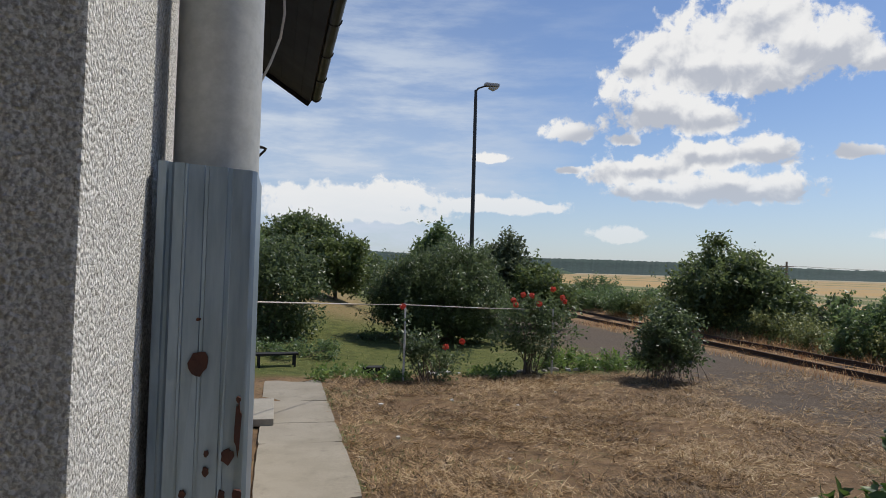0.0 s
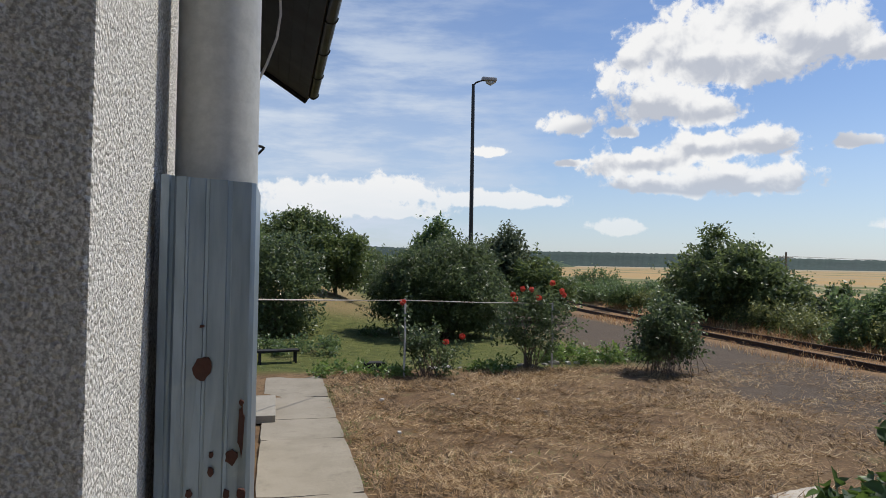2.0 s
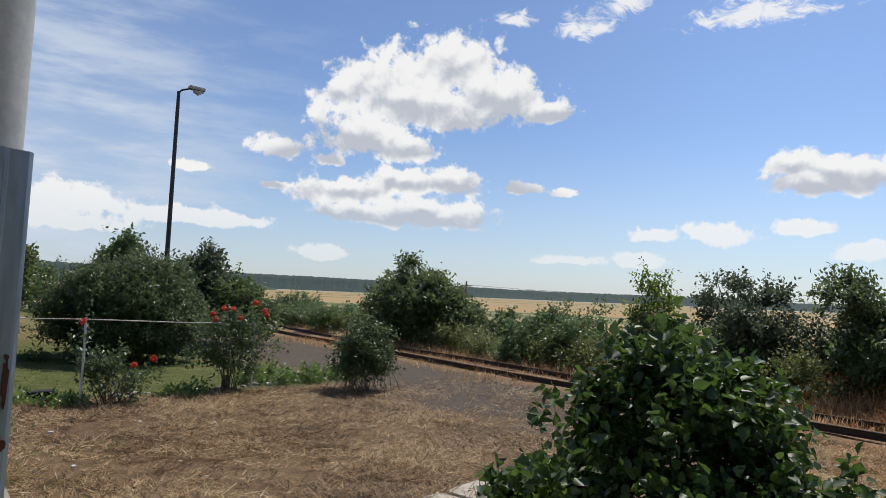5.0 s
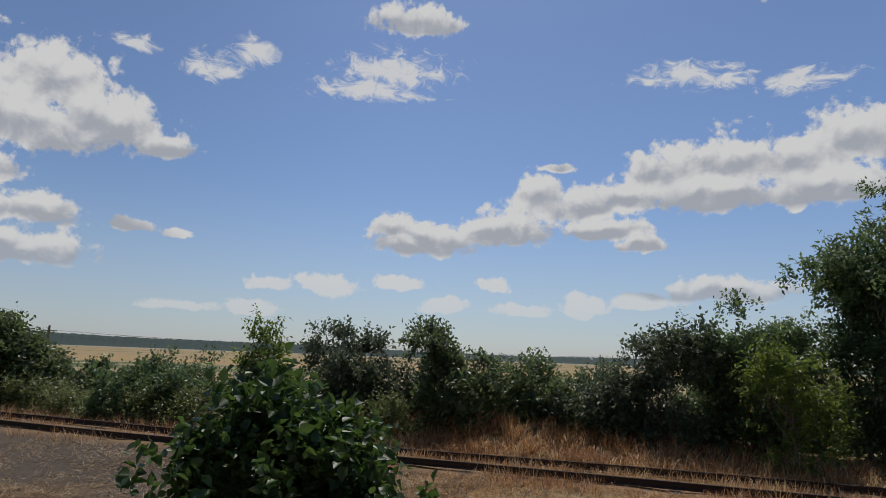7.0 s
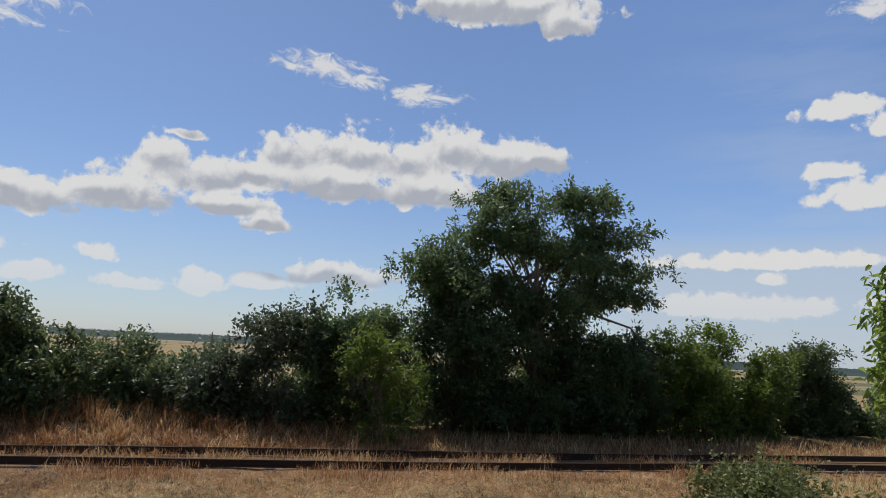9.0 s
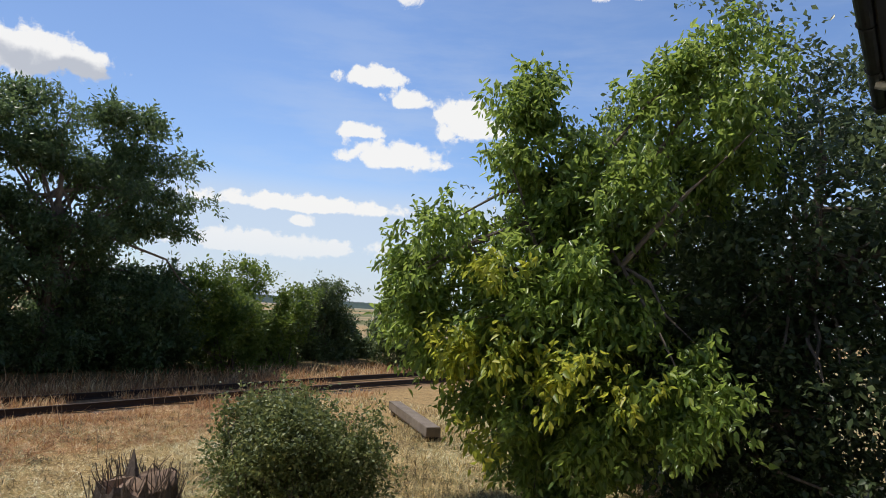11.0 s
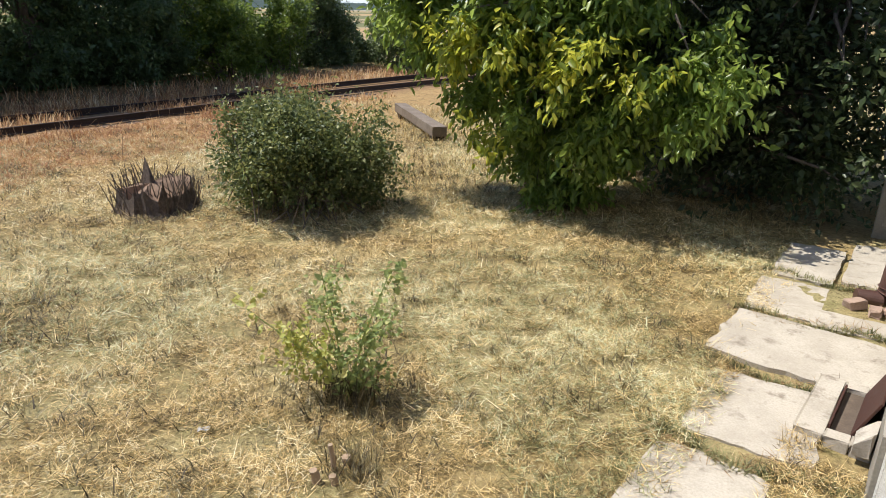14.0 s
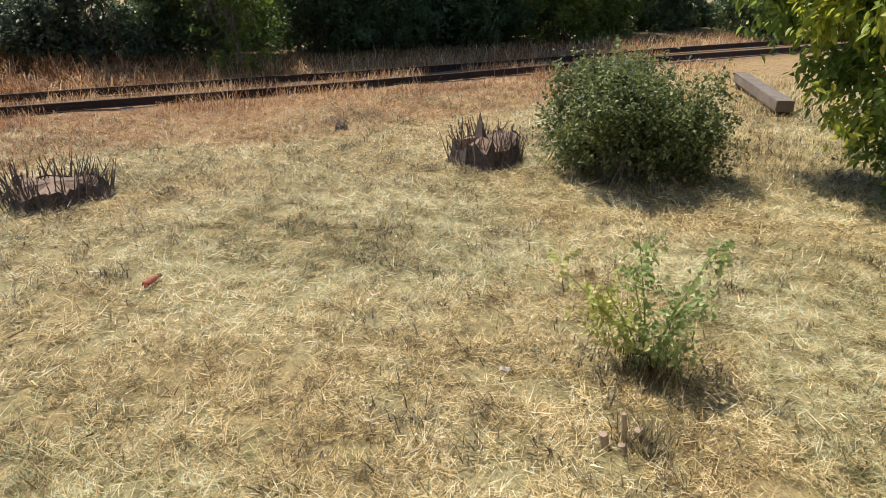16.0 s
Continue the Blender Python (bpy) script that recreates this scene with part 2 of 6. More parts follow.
PIPE_BROWN = rough_mat("brown_pipe_paint", (0.085, 0.042, 0.034), (0.12, 0.06, 0.048), (0.05, 0.028, 0.024), 3.5, 60.0, 0.5, 0.12, 0.003)
CLAMP = rough_mat("bare_clamp_metal", (0.62, 0.60, 0.57), (0.72, 0.70, 0.66), (0.4, 0.37, 0.33), 8.0, 60.0, 0.45, 0.1, 0.002, 0.5)
RUST = rough_mat("rust", (0.050, 0.018, 0.011), (0.075, 0.026, 0.015), (0.03, 0.013, 0.009), 30.0, 160.0, 0.9, 0.5, 0.002)
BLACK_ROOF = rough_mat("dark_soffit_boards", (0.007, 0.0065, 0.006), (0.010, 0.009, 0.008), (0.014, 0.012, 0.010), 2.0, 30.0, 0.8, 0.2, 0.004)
TILE = rough_mat("roof_tiles", (0.22, 0.10, 0.06), (0.28, 0.13, 0.08), (0.12, 0.08, 0.06), 2.0, 40.0)
BLACK_METAL = rough_mat("black_gutter_metal", (0.016, 0.016, 0.017), (0.026, 0.025, 0.025), (0.04, 0.035, 0.03), 4.0, 60.0, 0.4, 0.05, 0.002, 0.3)
BARK = rough_mat("bark", (0.14, 0.11, 0.085), (0.21, 0.17, 0.135), (0.08, 0.06, 0.048), 5.0, 38.0, 0.95, 0.8, 0.02)
CUT_WOOD = rough_mat("cut_wood", (0.36, 0.25, 0.16), (0.42, 0.31, 0.21), (0.22, 0.12, 0.07), 9.0, 60.0, 0.85, 0.4, 0.006)
STUMP_WOOD = rough_mat("old_stump_wood", (0.24, 0.155, 0.10), (0.33, 0.22, 0.15), (0.045, 0.03, 0.022), 14.0, 70.0, 0.95, 0.8, 0.012)
STUMP_BARK = rough_mat("stump_bark", (0.10, 0.074, 0.056), (0.19, 0.14, 0.105), (0.03, 0.023, 0.018), 16.0, 60.0, 0.95, 1.0, 0.03)
OLD_WOOD = rough_mat("weathered_sleeper_wood", (0.17, 0.13, 0.095), (0.25, 0.20, 0.15), (0.075, 0.052, 0.036), 3.0, 45.0, 0.92, 0.7, 0.012)
TRACK_WOOD = rough_mat("oiled_sleeper_wood", (0.07, 0.05, 0.038), (0.10, 0.075, 0.055), (0.13, 0.10, 0.07), 3.0, 35.0, 0.95, 0.6, 0.01)
RAIL_RUST = rough_mat("rusted_rail_steel", (0.042, 0.027, 0.020), (0.062, 0.038, 0.027), (0.03, 0.02, 0.016), 3.0, 60.0, 0.8, 0.3, 0.004, 0.3)
RAIL_TOP = rough_mat("worn_rail_head", (0.34, 0.31, 0.29), (0.42, 0.39, 0.37), (0.16, 0.10, 0.07), 1.2, 30.0, 0.36, 0.1, 0.002, 0.9)
STICK = rough_mat("dry_sticks", (0.11, 0.08, 0.058), (0.16, 0.12, 0.09), (0.07, 0.05, 0.04), 8.0, 60.0)
WIRE = rough_mat("pale_cord", (0.50, 0.44, 0.38), (0.58, 0.52, 0.46), (0.34, 0.28, 0.22), 5.0, 60.0, 0.8)
BRICK = rough_mat("broken_brick", (0.36, 0.25, 0.19), (0.44, 0.32, 0.25), (0.24, 0.17, 0.13), 9.0, 80.0, 0.95, 0.6, 0.006)
BOTTLE = rough_mat("amber_plastic", (0.42, 0.11, 0.06), (0.48, 0.15, 0.09), (0.30, 0.07, 0.04), 9.0, 50.0, 0.22, 0.05, 0.002)
LAMP_GREY = rough_mat("lamp_housing", (0.30, 0.30, 0.30), (0.36, 0.36, 0.36), (0.2, 0.19, 0.18), 5.0, 50.0, 0.5)
PALE_STONE = rough_mat("pale_stones", (0.50, 0.48, 0.45), (0.60, 0.58, 0.55), (0.34, 0.31, 0.28), 8.0, 50.0)
# Far woods bluer than the hill's: distance haze put into the colour
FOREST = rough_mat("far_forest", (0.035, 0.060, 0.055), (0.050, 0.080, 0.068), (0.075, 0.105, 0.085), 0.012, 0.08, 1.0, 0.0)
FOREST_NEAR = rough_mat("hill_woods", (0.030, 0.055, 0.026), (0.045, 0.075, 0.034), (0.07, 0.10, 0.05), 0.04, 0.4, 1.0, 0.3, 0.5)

LEAF_DARK = leaf_mat("dark_leaves", (0.043, 0.076, 0.031), (0.088, 0.142, 0.053), (0.18, 0.245, 0.095), 0.12, 0.36, 0.42)
LEAF_MID = leaf_mat("mid_green_leaves", (0.064, 0.115, 0.032), (0.135, 0.22, 0.06), (0.19, 0.26, 0.065), 0.16, 0.36, 0.48)
LEAF_THICKET = leaf_mat("thicket_leaves", (0.036, 0.058, 0.023), (0.070, 0.106, 0.039), (0.15, 0.19, 0.085), 0.14, 0.38, 0.40)
LEAF_GARDEN = leaf_mat("garden_leaves", (0.040, 0.066, 0.022), (0.080, 0.125, 0.038), (0.17, 0.21, 0.07), 0.14, 0.40, 0.38)
LEAF_GREY = leaf_mat("grey_green_leaves", (0.040, 0.060, 0.030), (0.080, 0.110, 0.052), (0.17, 0.20, 0.11), 0.18, 0.5, 0.3)
LEAF_LIGHT = leaf_mat("yellow_green_leaves", (0.05, 0.092, 0.016), (0.10, 0.165, 0.026), (0.20, 0.255, 0.045), 0.2, 0.45, 0.52)
# Yellow-green walnut sprays that stand in sun; the brightness is put into the colour
LEAF_YELLOW_LIT = leaf_mat("lit_yellow_leaves", (0.16, 0.23, 0.03), (0.30, 0.36, 0.045), (0.52, 0.50, 0.07), 0.3, 0.45, 0.52)
LEAF_BELT = leaf_mat("hedge_leaves", (0.041, 0.069, 0.026), (0.090, 0.132, 0.046), (0.19, 0.235, 0.088), 0.14, 0.42, 0.36)
LEAF_WALNUT = leaf_mat("walnut_leaves", (0.075, 0.130, 0.026), (0.17, 0.26, 0.055), (0.34, 0.42, 0.09), 0.22, 0.34, 0.52)
LEAF_LILAC = leaf_mat("glossy_heart_leaves", (0.022, 0.048, 0.013), (0.040, 0.085, 0.020), (0.10, 0.165, 0.035), 0.12, 0.46, 0.34)
LEAF_BRAMBLE = leaf_mat("bramble_leaves", (0.055, 0.080, 0.022), (0.125, 0.165, 0.045), (0.30, 0.31, 0.11), 0.20, 0.55, 0.28)
LEAF_SHOOT = leaf_mat("pale_shoot_leaves", (0.17, 0.24, 0.07), (0.30, 0.37, 0.13), (0.52, 0.53, 0.22), 0.25, 0.5, 0.35)
LEAF_SHOOT_YELLOW = leaf_mat("yellow_shoot_leaves", (0.28, 0.31, 0.06), (0.45, 0.46, 0.12), (0.66, 0.60, 0.22), 0.25, 0.5, 0.35)
PETAL = leaf_mat("red_petals", (0.55, 0.045, 0.025), (0.70, 0.08, 0.04), (0.80, 0.16, 0.10), 0.2, 0.5, 0.3)
STRAW = blade_mat("straw", ((0.10, 0.068, 0.024), (0.50, 0.350, 0.135), (0.80, 0.615, 0.30), (0.95, 0.87, 0.60)))
YARD_STRAW = blade_mat("weathered_straw", ((0.085, 0.052, 0.022), (0.25, 0.150, 0.068), (0.41, 0.265, 0.125), (0.62, 0.48, 0.28)))
HAY_GREY = blade_mat("greenish_hay", ((0.11, 0.12, 0.04), (0.36, 0.36, 0.16), (0.55, 0.56, 0.32), (0.74, 0.76, 0.54)))
DRY_TALL = blade_mat("tall_dry_grass", ((0.25, 0.105, 0.042), (0.46, 0.235, 0.095), (0.62, 0.385, 0.175), (0.78, 0.60, 0.35)))
DEAD = blade_mat("dead_grass", ((0.05, 0.035, 0.015), (0.11, 0.085, 0.035), (0.20, 0.16, 0.07), (0.36, 0.30, 0.15)))
WEED = blade_mat("dusty_weeds", ((0.07, 0.075, 0.025), (0.15, 0.16, 0.06), (0.25, 0.24, 0.10), (0.40, 0.36, 0.18)))
GRASS = blade_mat("green_grass", ((0.05, 0.08, 0.017), (0.095, 0.14, 0.033), (0.16, 0.205, 0.055), (0.29, 0.29, 0.12)))


def ground_mat():
    m, n, b, pos, o = material("ground_cover")
    sep = n.add("ShaderNodeSeparateXYZ", {0: pos})
    x, y = sep.outputs[0], sep.outputs[1]
    wob = n.math("MULTIPLY", n.math("SUBTRACT", n.noise(pos, 0.5, 5.0, 0.65).outputs["Fac"], 0.5), 7.0)
    xw, yw = n.math("ADD", x, wob), n.math("ADD", y, wob)
    patch = n.noise(pos, 0.55, 6.0, 0.62).outputs["Fac"]
    clod = n.noise(pos, 3.2, 8.0, 0.68).outputs["Fac"]
    fine = n.noise(pos, 28.0, 8.0, 0.72).outputs["Fac"]
    # mown hay
    hay = n.mix(n.ramp(patch, 0.36, 0.62), (0.40, 0.290, 0.130), (0.37, 0.32, 0.160))
    hay = n.mix(n.ramp(clod, 0.46, 0.70, 0.0, 0.8), hay, (0.24, 0.225, 0.095))
    hay = n.mix(n.ramp(n.noise(pos, 1.3, 7.0, 0.7).outputs["Fac"], 0.56, 0.72, 0.0, 0.75), hay, (0.10, 0.068, 0.03))
    hay = n.mix(n.ramp(xw, 7.5, 12.0, 0.0, 0.9), hay, n.mix(n.ramp(clod, 0.4, 0.62), (0.43, 0.265, 0.115), (0.35, 0.230, 0.098)))
    # Stalk tone; its dark end is shade in the gaps, put into the colour
    stalk = n.noise(n.vmath("MULTIPLY", pos, (1.0, 1.0, 3.0)).outputs[0], 7.0, 9.0, 0.82, 1.2).outputs["Fac"]
    hay = n.mix(n.ramp(stalk, 0.36, 0.50, 0.85, 0.0), hay, (0.075, 0.055, 0.024))
    hay = n.mix(n.ramp(stalk, 0.54, 0.66, 0.0, 0.7), hay, (0.60, 0.47, 0.24))
    speck = n.noise(pos, 38.0, 6.0, 0.8).outputs["Fac"]
    hay = n.mix(n.ramp(speck, 0.38, 0.48, 0.55, 0.0), hay, (0.06, 0.045, 0.02))
    hay = n.mix(n.ramp(speck, 0.55, 0.64, 0.0, 0.6), hay, (0.62, 0.50, 0.26))
    # the yard to the north is barer and browner
    yard = n.mix(n.ramp(patch, 0.35, 0.65), (0.150, 0.092, 0.050), (0.22, 0.142, 0.078))
    yard = n.mix(n.ramp(clod, 0.5, 0.7, 0.0, 0.85), yard, (0.08, 0.052, 0.032))
    yard = n.mix(n.ramp(n.noise(pos, 0.9, 7.0, 0.7).outputs["Fac"], 0.55, 0.68, 0.0, 0.6), yard, (0.15, 0.15, 0.065))
    yard = n.mix(n.ramp(speck, 0.38, 0.48, 0.5, 0.0), yard, (0.06, 0.042, 0.025))
    # Same noise on the yard: gap shade darkened in, pale stalks on top
    yard = n.mix(n.ramp(stalk, 0.38, 0.50, 0.7, 0.0), yard, (0.05, 0.036, 0.022))
    yard = n.mix(n.ramp(stalk, 0.55, 0.68, 0.0, 0.6), yard, (0.34, 0.22, 0.11))
    col = n.mix(n.ramp(yw, 2.5, 7.0), hay, yard)
    # grey gravel beside the track
    grav = n.mix(n.ramp(n.noise(pos, 16.0, 7.0, 0.8).outputs["Fac"], 0.35, 0.65), (0.058, 0.045, 0.036), (0.122, 0.098, 0.078))
    gm = n.math("MULTIPLY", n.ramp(xw, 7.5, 10.5), n.math("MULTIPLY", n.ramp(yw, 3.5, 8.0), n.ramp(x, 15.0, 14.0)))
    gm = n.math("MULTIPLY", gm, n.ramp(patch, 0.28, 0.5, 0.55, 1.0))
    col = n.mix(gm, col, grav)
    # lawn beyond the flower bed
    lawn = n.mix(n.ramp(clod, 0.3, 0.7), (0.045, 0.066, 0.015), (0.125, 0.135, 0.038))
    lawn = n.mix(n.ramp(patch, 0.55, 0.75, 0.0, 0.7), lawn, (0.30, 0.24, 0.12))
    lm = n.math("MULTIPLY", n.ramp(n.math("ADD", y, n.math("MULTIPLY", wob, 0.12)), 14.6, 15.4), n.ramp(xw, 11.0, 7.0))
    lawn = n.mix(n.math("MULTIPLY", n.ramp(y, 23.5, 26.5), n.ramp(xw, 6.0, 3.0, 0.0, 0.8)), lawn, (0.25, 0.18, 0.09))
    col = n.mix(lm, col, lawn)
    # track bed
    bed = n.mix(n.ramp(n.noise(pos, 9.0, 7.0, 0.75).outputs["Fac"], 0.35, 0.65), (0.16, 0.095, 0.052), (0.32, 0.20, 0.105))
    bend = n.math("SUBTRACT", x, n.math("MULTIPLY", n.math("POWER", n.math("MAXIMUM", y, 0.0), 2.0), 0.0016))
    bm_ = n.math("MULTIPLY", n.ramp(bend, 13.6, 14.6), n.ramp(bend, 20.0, 17.0))
    col = n.mix(bm_, col, bed)
    # rough growth, then farmland in strips
    wild = n.mix(n.ramp(clod, 0.35, 0.65), (0.10, 0.085, 0.035), (0.22, 0.16, 0.07))
    col = n.mix(n.math("MULTIPLY", n.ramp(bend, 17.0, 19.0), 0.9), col, wild)
    along = n.add("ShaderNodeCombineXYZ", {0: n.math("ADD", n.math("MULTIPLY", x, 0.016), n.math("MULTIPLY", y, 0.006)), 1: n.math("MULTIPLY", y, 0.0012), 2: 0.0}).outputs[0]
    strip = n.noise(along, 1.0, 3.0, 0.6).outputs["Fac"]
    field = n.mix(n.ramp(strip, 0.44, 0.54), (0.40, 0.265, 0.115), (0.33, 0.265, 0.15))
    field = n.mix(n.ramp(strip, 0.54, 0.57), field, (0.12, 0.145, 0.06))
    field = n.mix(n.ramp(fine, 0.3, 0.7, 0.0, 0.25), field, (0.30, 0.20, 0.09))
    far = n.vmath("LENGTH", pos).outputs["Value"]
    # Distance haze put into the colour: far fields fade to pale grey
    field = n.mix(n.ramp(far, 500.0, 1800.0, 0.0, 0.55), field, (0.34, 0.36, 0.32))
    fm = n.math("MAXIMUM", n.ramp(xw, 26.0, 30.0), n.ramp(far, 70.0, 90.0))
    col = n.mix(fm, col, field)
    col = n.mix(n.ramp(fine, 0.30, 0.72, 0.0, 0.55), col, n.mix(0.5, col, (0.10, 0.065, 0.03)))
    setin(n, b, "Base Color", col)
    setin(n, b, "Roughness", 0.95)
    setin(n, b, "Specular IOR Level", 0.2)
    h = n.math("ADD", fine, n.math("MULTIPLY", clod, 1.6))
    bump(n, b, h, 0.8, 0.03)
    return m


GROUND = ground_mat()


# ---- building blocks ----
def mesh_np(name, verts, tris):
    me = bpy.data.meshes.new(name)
    verts, tris = np.ascontiguousarray(verts, np.float32), np.ascontiguousarray(tris, np.int32)
    me.vertices.add(len(verts))
    me.vertices.foreach_set("co", verts.ravel())
    me.loops.add(tris.size)
    me.loops.foreach_set("vertex_index", tris.ravel())
    me.polygons.add(len(tris))
    me.polygons.foreach_set("loop_start", np.arange(0, tris.size, tris.shape[1], dtype=np.int32))
    me.update(calc_edges=True)
    return me


def part(name, me, mat, parent=None, label="", smooth=False):
    if isinstance(me, bmesh.types.BMesh):
        bm = me
        me = bpy.data.meshes.new(name)
        bm.to_mesh(me)
        bm.free()
    me.materials.clear()
    me.materials.append(mat)
    if smooth:
        me.polygons.foreach_set("use_smooth", np.ones(len(me.polygons), bool))
    ob = new(name, me)
    if parent is not None:
        ob.parent = parent
    if label:
        ob["label"] = label
    return ob


def thing(name, at, label, category, group="", kind="", turn=0.0):
    e = new(name)
    e.empty_display_size = 0.2
    e.location = at
    e.rotation_euler = (0, 0, radians(turn))
    return tagged(e, label, category, group, kind)


def box(x0, x1, y0, y1, z0, z1, bevel=0.0, rough=0.0, seed=0):
    bm = bmesh.new()
    bmesh.ops.create_cube(bm, size=1)
    for v in bm.verts:
        v.co = Vector((x0 if v.co.x < 0 else x1, y0 if v.co.y < 0 else y1, z0 if v.co.z < 0 else z1))
    if bevel:
        bmesh.ops.bevel(bm, geom=bm.edges[:], offset=bevel, segments=2, affect="EDGES", profile=0.6)
    if rough:
        rnd = random.Random(seed)
        for v in bm.verts:
            v.co += Vector((rnd.uniform(-1, 1), rnd.uniform(-1, 1), rnd.uniform(-1, 1))) * rough
    return bm


def tube(points, radii, sides=8, cap=True):
    """A round tapered tube along points."""
    pts = [Vector(p) for p in points]
    V, F = [], []
    for i, p in enumerate(pts):
        t = (pts[min(i + 1, len(pts) - 1)] - pts[max(i - 1, 0)]).normalized()
        a = t.orthogonal().normalized() if abs(t.z) < 0.95 else Vector((1, 0, 0)) - t * t.x
        a.normalize()
        c = t.cross(a)
        for k in range(sides):
            w = 2 * math.pi * k / sides
            V.append(p + (a * math.cos(w) + c * math.sin(w)) * radii[i])
    for i in range(len(pts) - 1):
        for k in range(sides):
            k2 = (k + 1) % sides
            F.append((i * sides + k, i * sides + k2, (i + 1) * sides + k2, (i + 1) * sides + k))
    if cap:
        F.append(tuple(range(sides))[::-1])
        F.append(tuple((len(pts) - 1) * sides + k for k in range(sides)))
    return V, F


def join_tubes(name, tubes):
    V, F = [], []
    for v, f in tubes:
        o = len(V)
        V += [tuple(p) for p in v]
        F += [tuple(i + o for i in q) for q in f]
    me = bpy.data.meshes.new(name)
    me.from_pydata(V, [], F)
    me.update()
    return me


def unit(a):
    return a / np.maximum(np.linalg.norm(a, axis=1), 1e-6)[:, None]


def spray_leaves(rng, blobs, sprays, per, leaf, width, reach=0.5, droop=0.0, inner=0.55, wide=False, jut=0.5, lump=0.35, shoots=0.1, tuft_of=9, tuft_size=0.8):
    """Leaves set along twigs that grow out of lumpy blobs (x, y, z, rx, ry, rz). Each leaf is a small folded blade."""
    B = np.array(blobs, float)
    area = (B[:, 3] * B[:, 4] + B[:, 4] * B[:, 5] + B[:, 3] * B[:, 5])
    tufts = max(3, sprays // tuft_of)
    which = rng.choice(len(B), tufts, p=area / area.sum())
    d = unit(rng.normal(size=(tufts, 3)))
    k = 1.0 + lump * (np.sin(d[:, 0] * 5.1 + which * 1.7) * np.sin(d[:, 1] * 4.3 + which) + 0.6 * np.sin(d[:, 2] * 7.0 + d[:, 0] * 3 + which * 2.1)) * 0.6
    r = (inner + (1 - inner) * np.sqrt(rng.random(tufts))) * k
    hub = B[which, :3] + d * B[which, 3:6] * r[:, None]
    # each tuft is a flattened head of twigs round its hub
    own = rng.integers(0, tufts, sprays)
    q = unit(rng.normal(size=(sprays, 3)) + np.array([0, 0, 0.25]))
    size = reach * tuft_size * (0.6 + 0.8 * rng.random(tufts))
    c = hub[own] + q * (size[own] * rng.random(sprays) ** 0.5)[:, None] * np.array([1.0, 1.0, 0.55])
    d = unit(d[own] * 0.55 + q)
    t = unit(d * 0.8 + rng.normal(size=(sprays, 3)) * 0.40 + np.array([0, 0, jut - droop]))
    ln = reach * (0.4 + 0.8 * rng.random(sprays)) * np.where((rng.random(sprays) < shoots) & (d[:, 2] > 0.1), 2.0, 1.0)
    n = sprays * per
    i = np.repeat(np.arange(sprays), per)
    u = rng.random(n)
    p = c[i] + t[i] * (ln[i] * u)[:, None] + rng.normal(size=(n, 3)) * (0.10 * reach + 0.25 * leaf)
    p[:, 2] -= droop * (u * ln[i]) ** 2 * 0.8
    keep = p[:, 2] > 0.03
    p, i = p[keep], i[keep]
    n = len(p)
    ax = unit(t[i] * 0.5 + rng.normal(size=(n, 3)) * 0.65 + np.array([0, 0, -0.25 - droop]))
    side = unit(np.cross(ax, unit(rng.normal(size=(n, 3)) * 0.7 + np.array([0, 0, 1.0]))))
    up = np.cross(side, ax)
    s = (0.65 + 0.7 * rng.random(n))[:, None]
    L, W = leaf * s, width * s
    tip = p + ax * L
    if wide:
        a1, a2 = p + ax * L * 0.25, p + ax * L * 0.6
        f = up * W * 0.22
        V = np.stack([p, a1 + side * W * 0.5 + f, a2 + side * W * 0.42 + f * 0.7, tip - up * L * 0.12, a2 - side * W * 0.42 + f * 0.7, a1 - side * W * 0.5 + f], 1).reshape(-1, 3)
        base = np.arange(n)[:, None] * 6
        T = np.concatenate([base + np.array(q) for q in ((0, 1, 2), (0, 2, 3), (0, 3, 4), (0, 4, 5))])
    else:
        m = p + ax * L * 0.42 + up * W * 0.2
        V = np.stack([p, m + side * W * 0.5, tip, m - side * W * 0.5], 1).reshape(-1, 3)
        base = np.arange(n)[:, None] * 4
        T = np.concatenate([base + np.array(q) for q in ((0, 1, 2), (0, 2, 3))])
    return V, T, c, t * ln[:, None]


def straws(rng, xy, z, length, width, tilt, spread):
    """Cut straws lying about: one slim triangle each, in loose swathes."""
    n = len(xy)
    flow = 1.3 * np.sin(xy[:, 0] * 0.9 + np.sin(xy[:, 1] * 0.8)) + 1.1 * np.sin(xy[:, 1] * 1.1)
    w = flow + rng.normal(size=n) * spread
    t = np.abs(rng.normal(size=n)) * tilt
    L = length * (0.35 + rng.random(n) ** 1.5 * 1.3)
    ax = np.stack([np.cos(w) * np.cos(t), np.sin(w) * np.cos(t), np.sin(t)], 1) * L[:, None]
    sd = np.stack([-np.sin(w), np.cos(w), rng.normal(size=n) * 0.5], 1) * (width * (0.6 + 0.8 * rng.random(n)))[:, None]
    p = np.column_stack([xy, z + rng.random(n) ** 1.6 * 0.045 * np.clip(tuftiness(xy[:, 0], xy[:, 1]) * 1.6, 0.2, 1.2)])
    V = np.stack([p - sd, p + sd, p + ax], 1).reshape(-1, 3)
    return V, np.arange(3 * n).reshape(-1, 3)


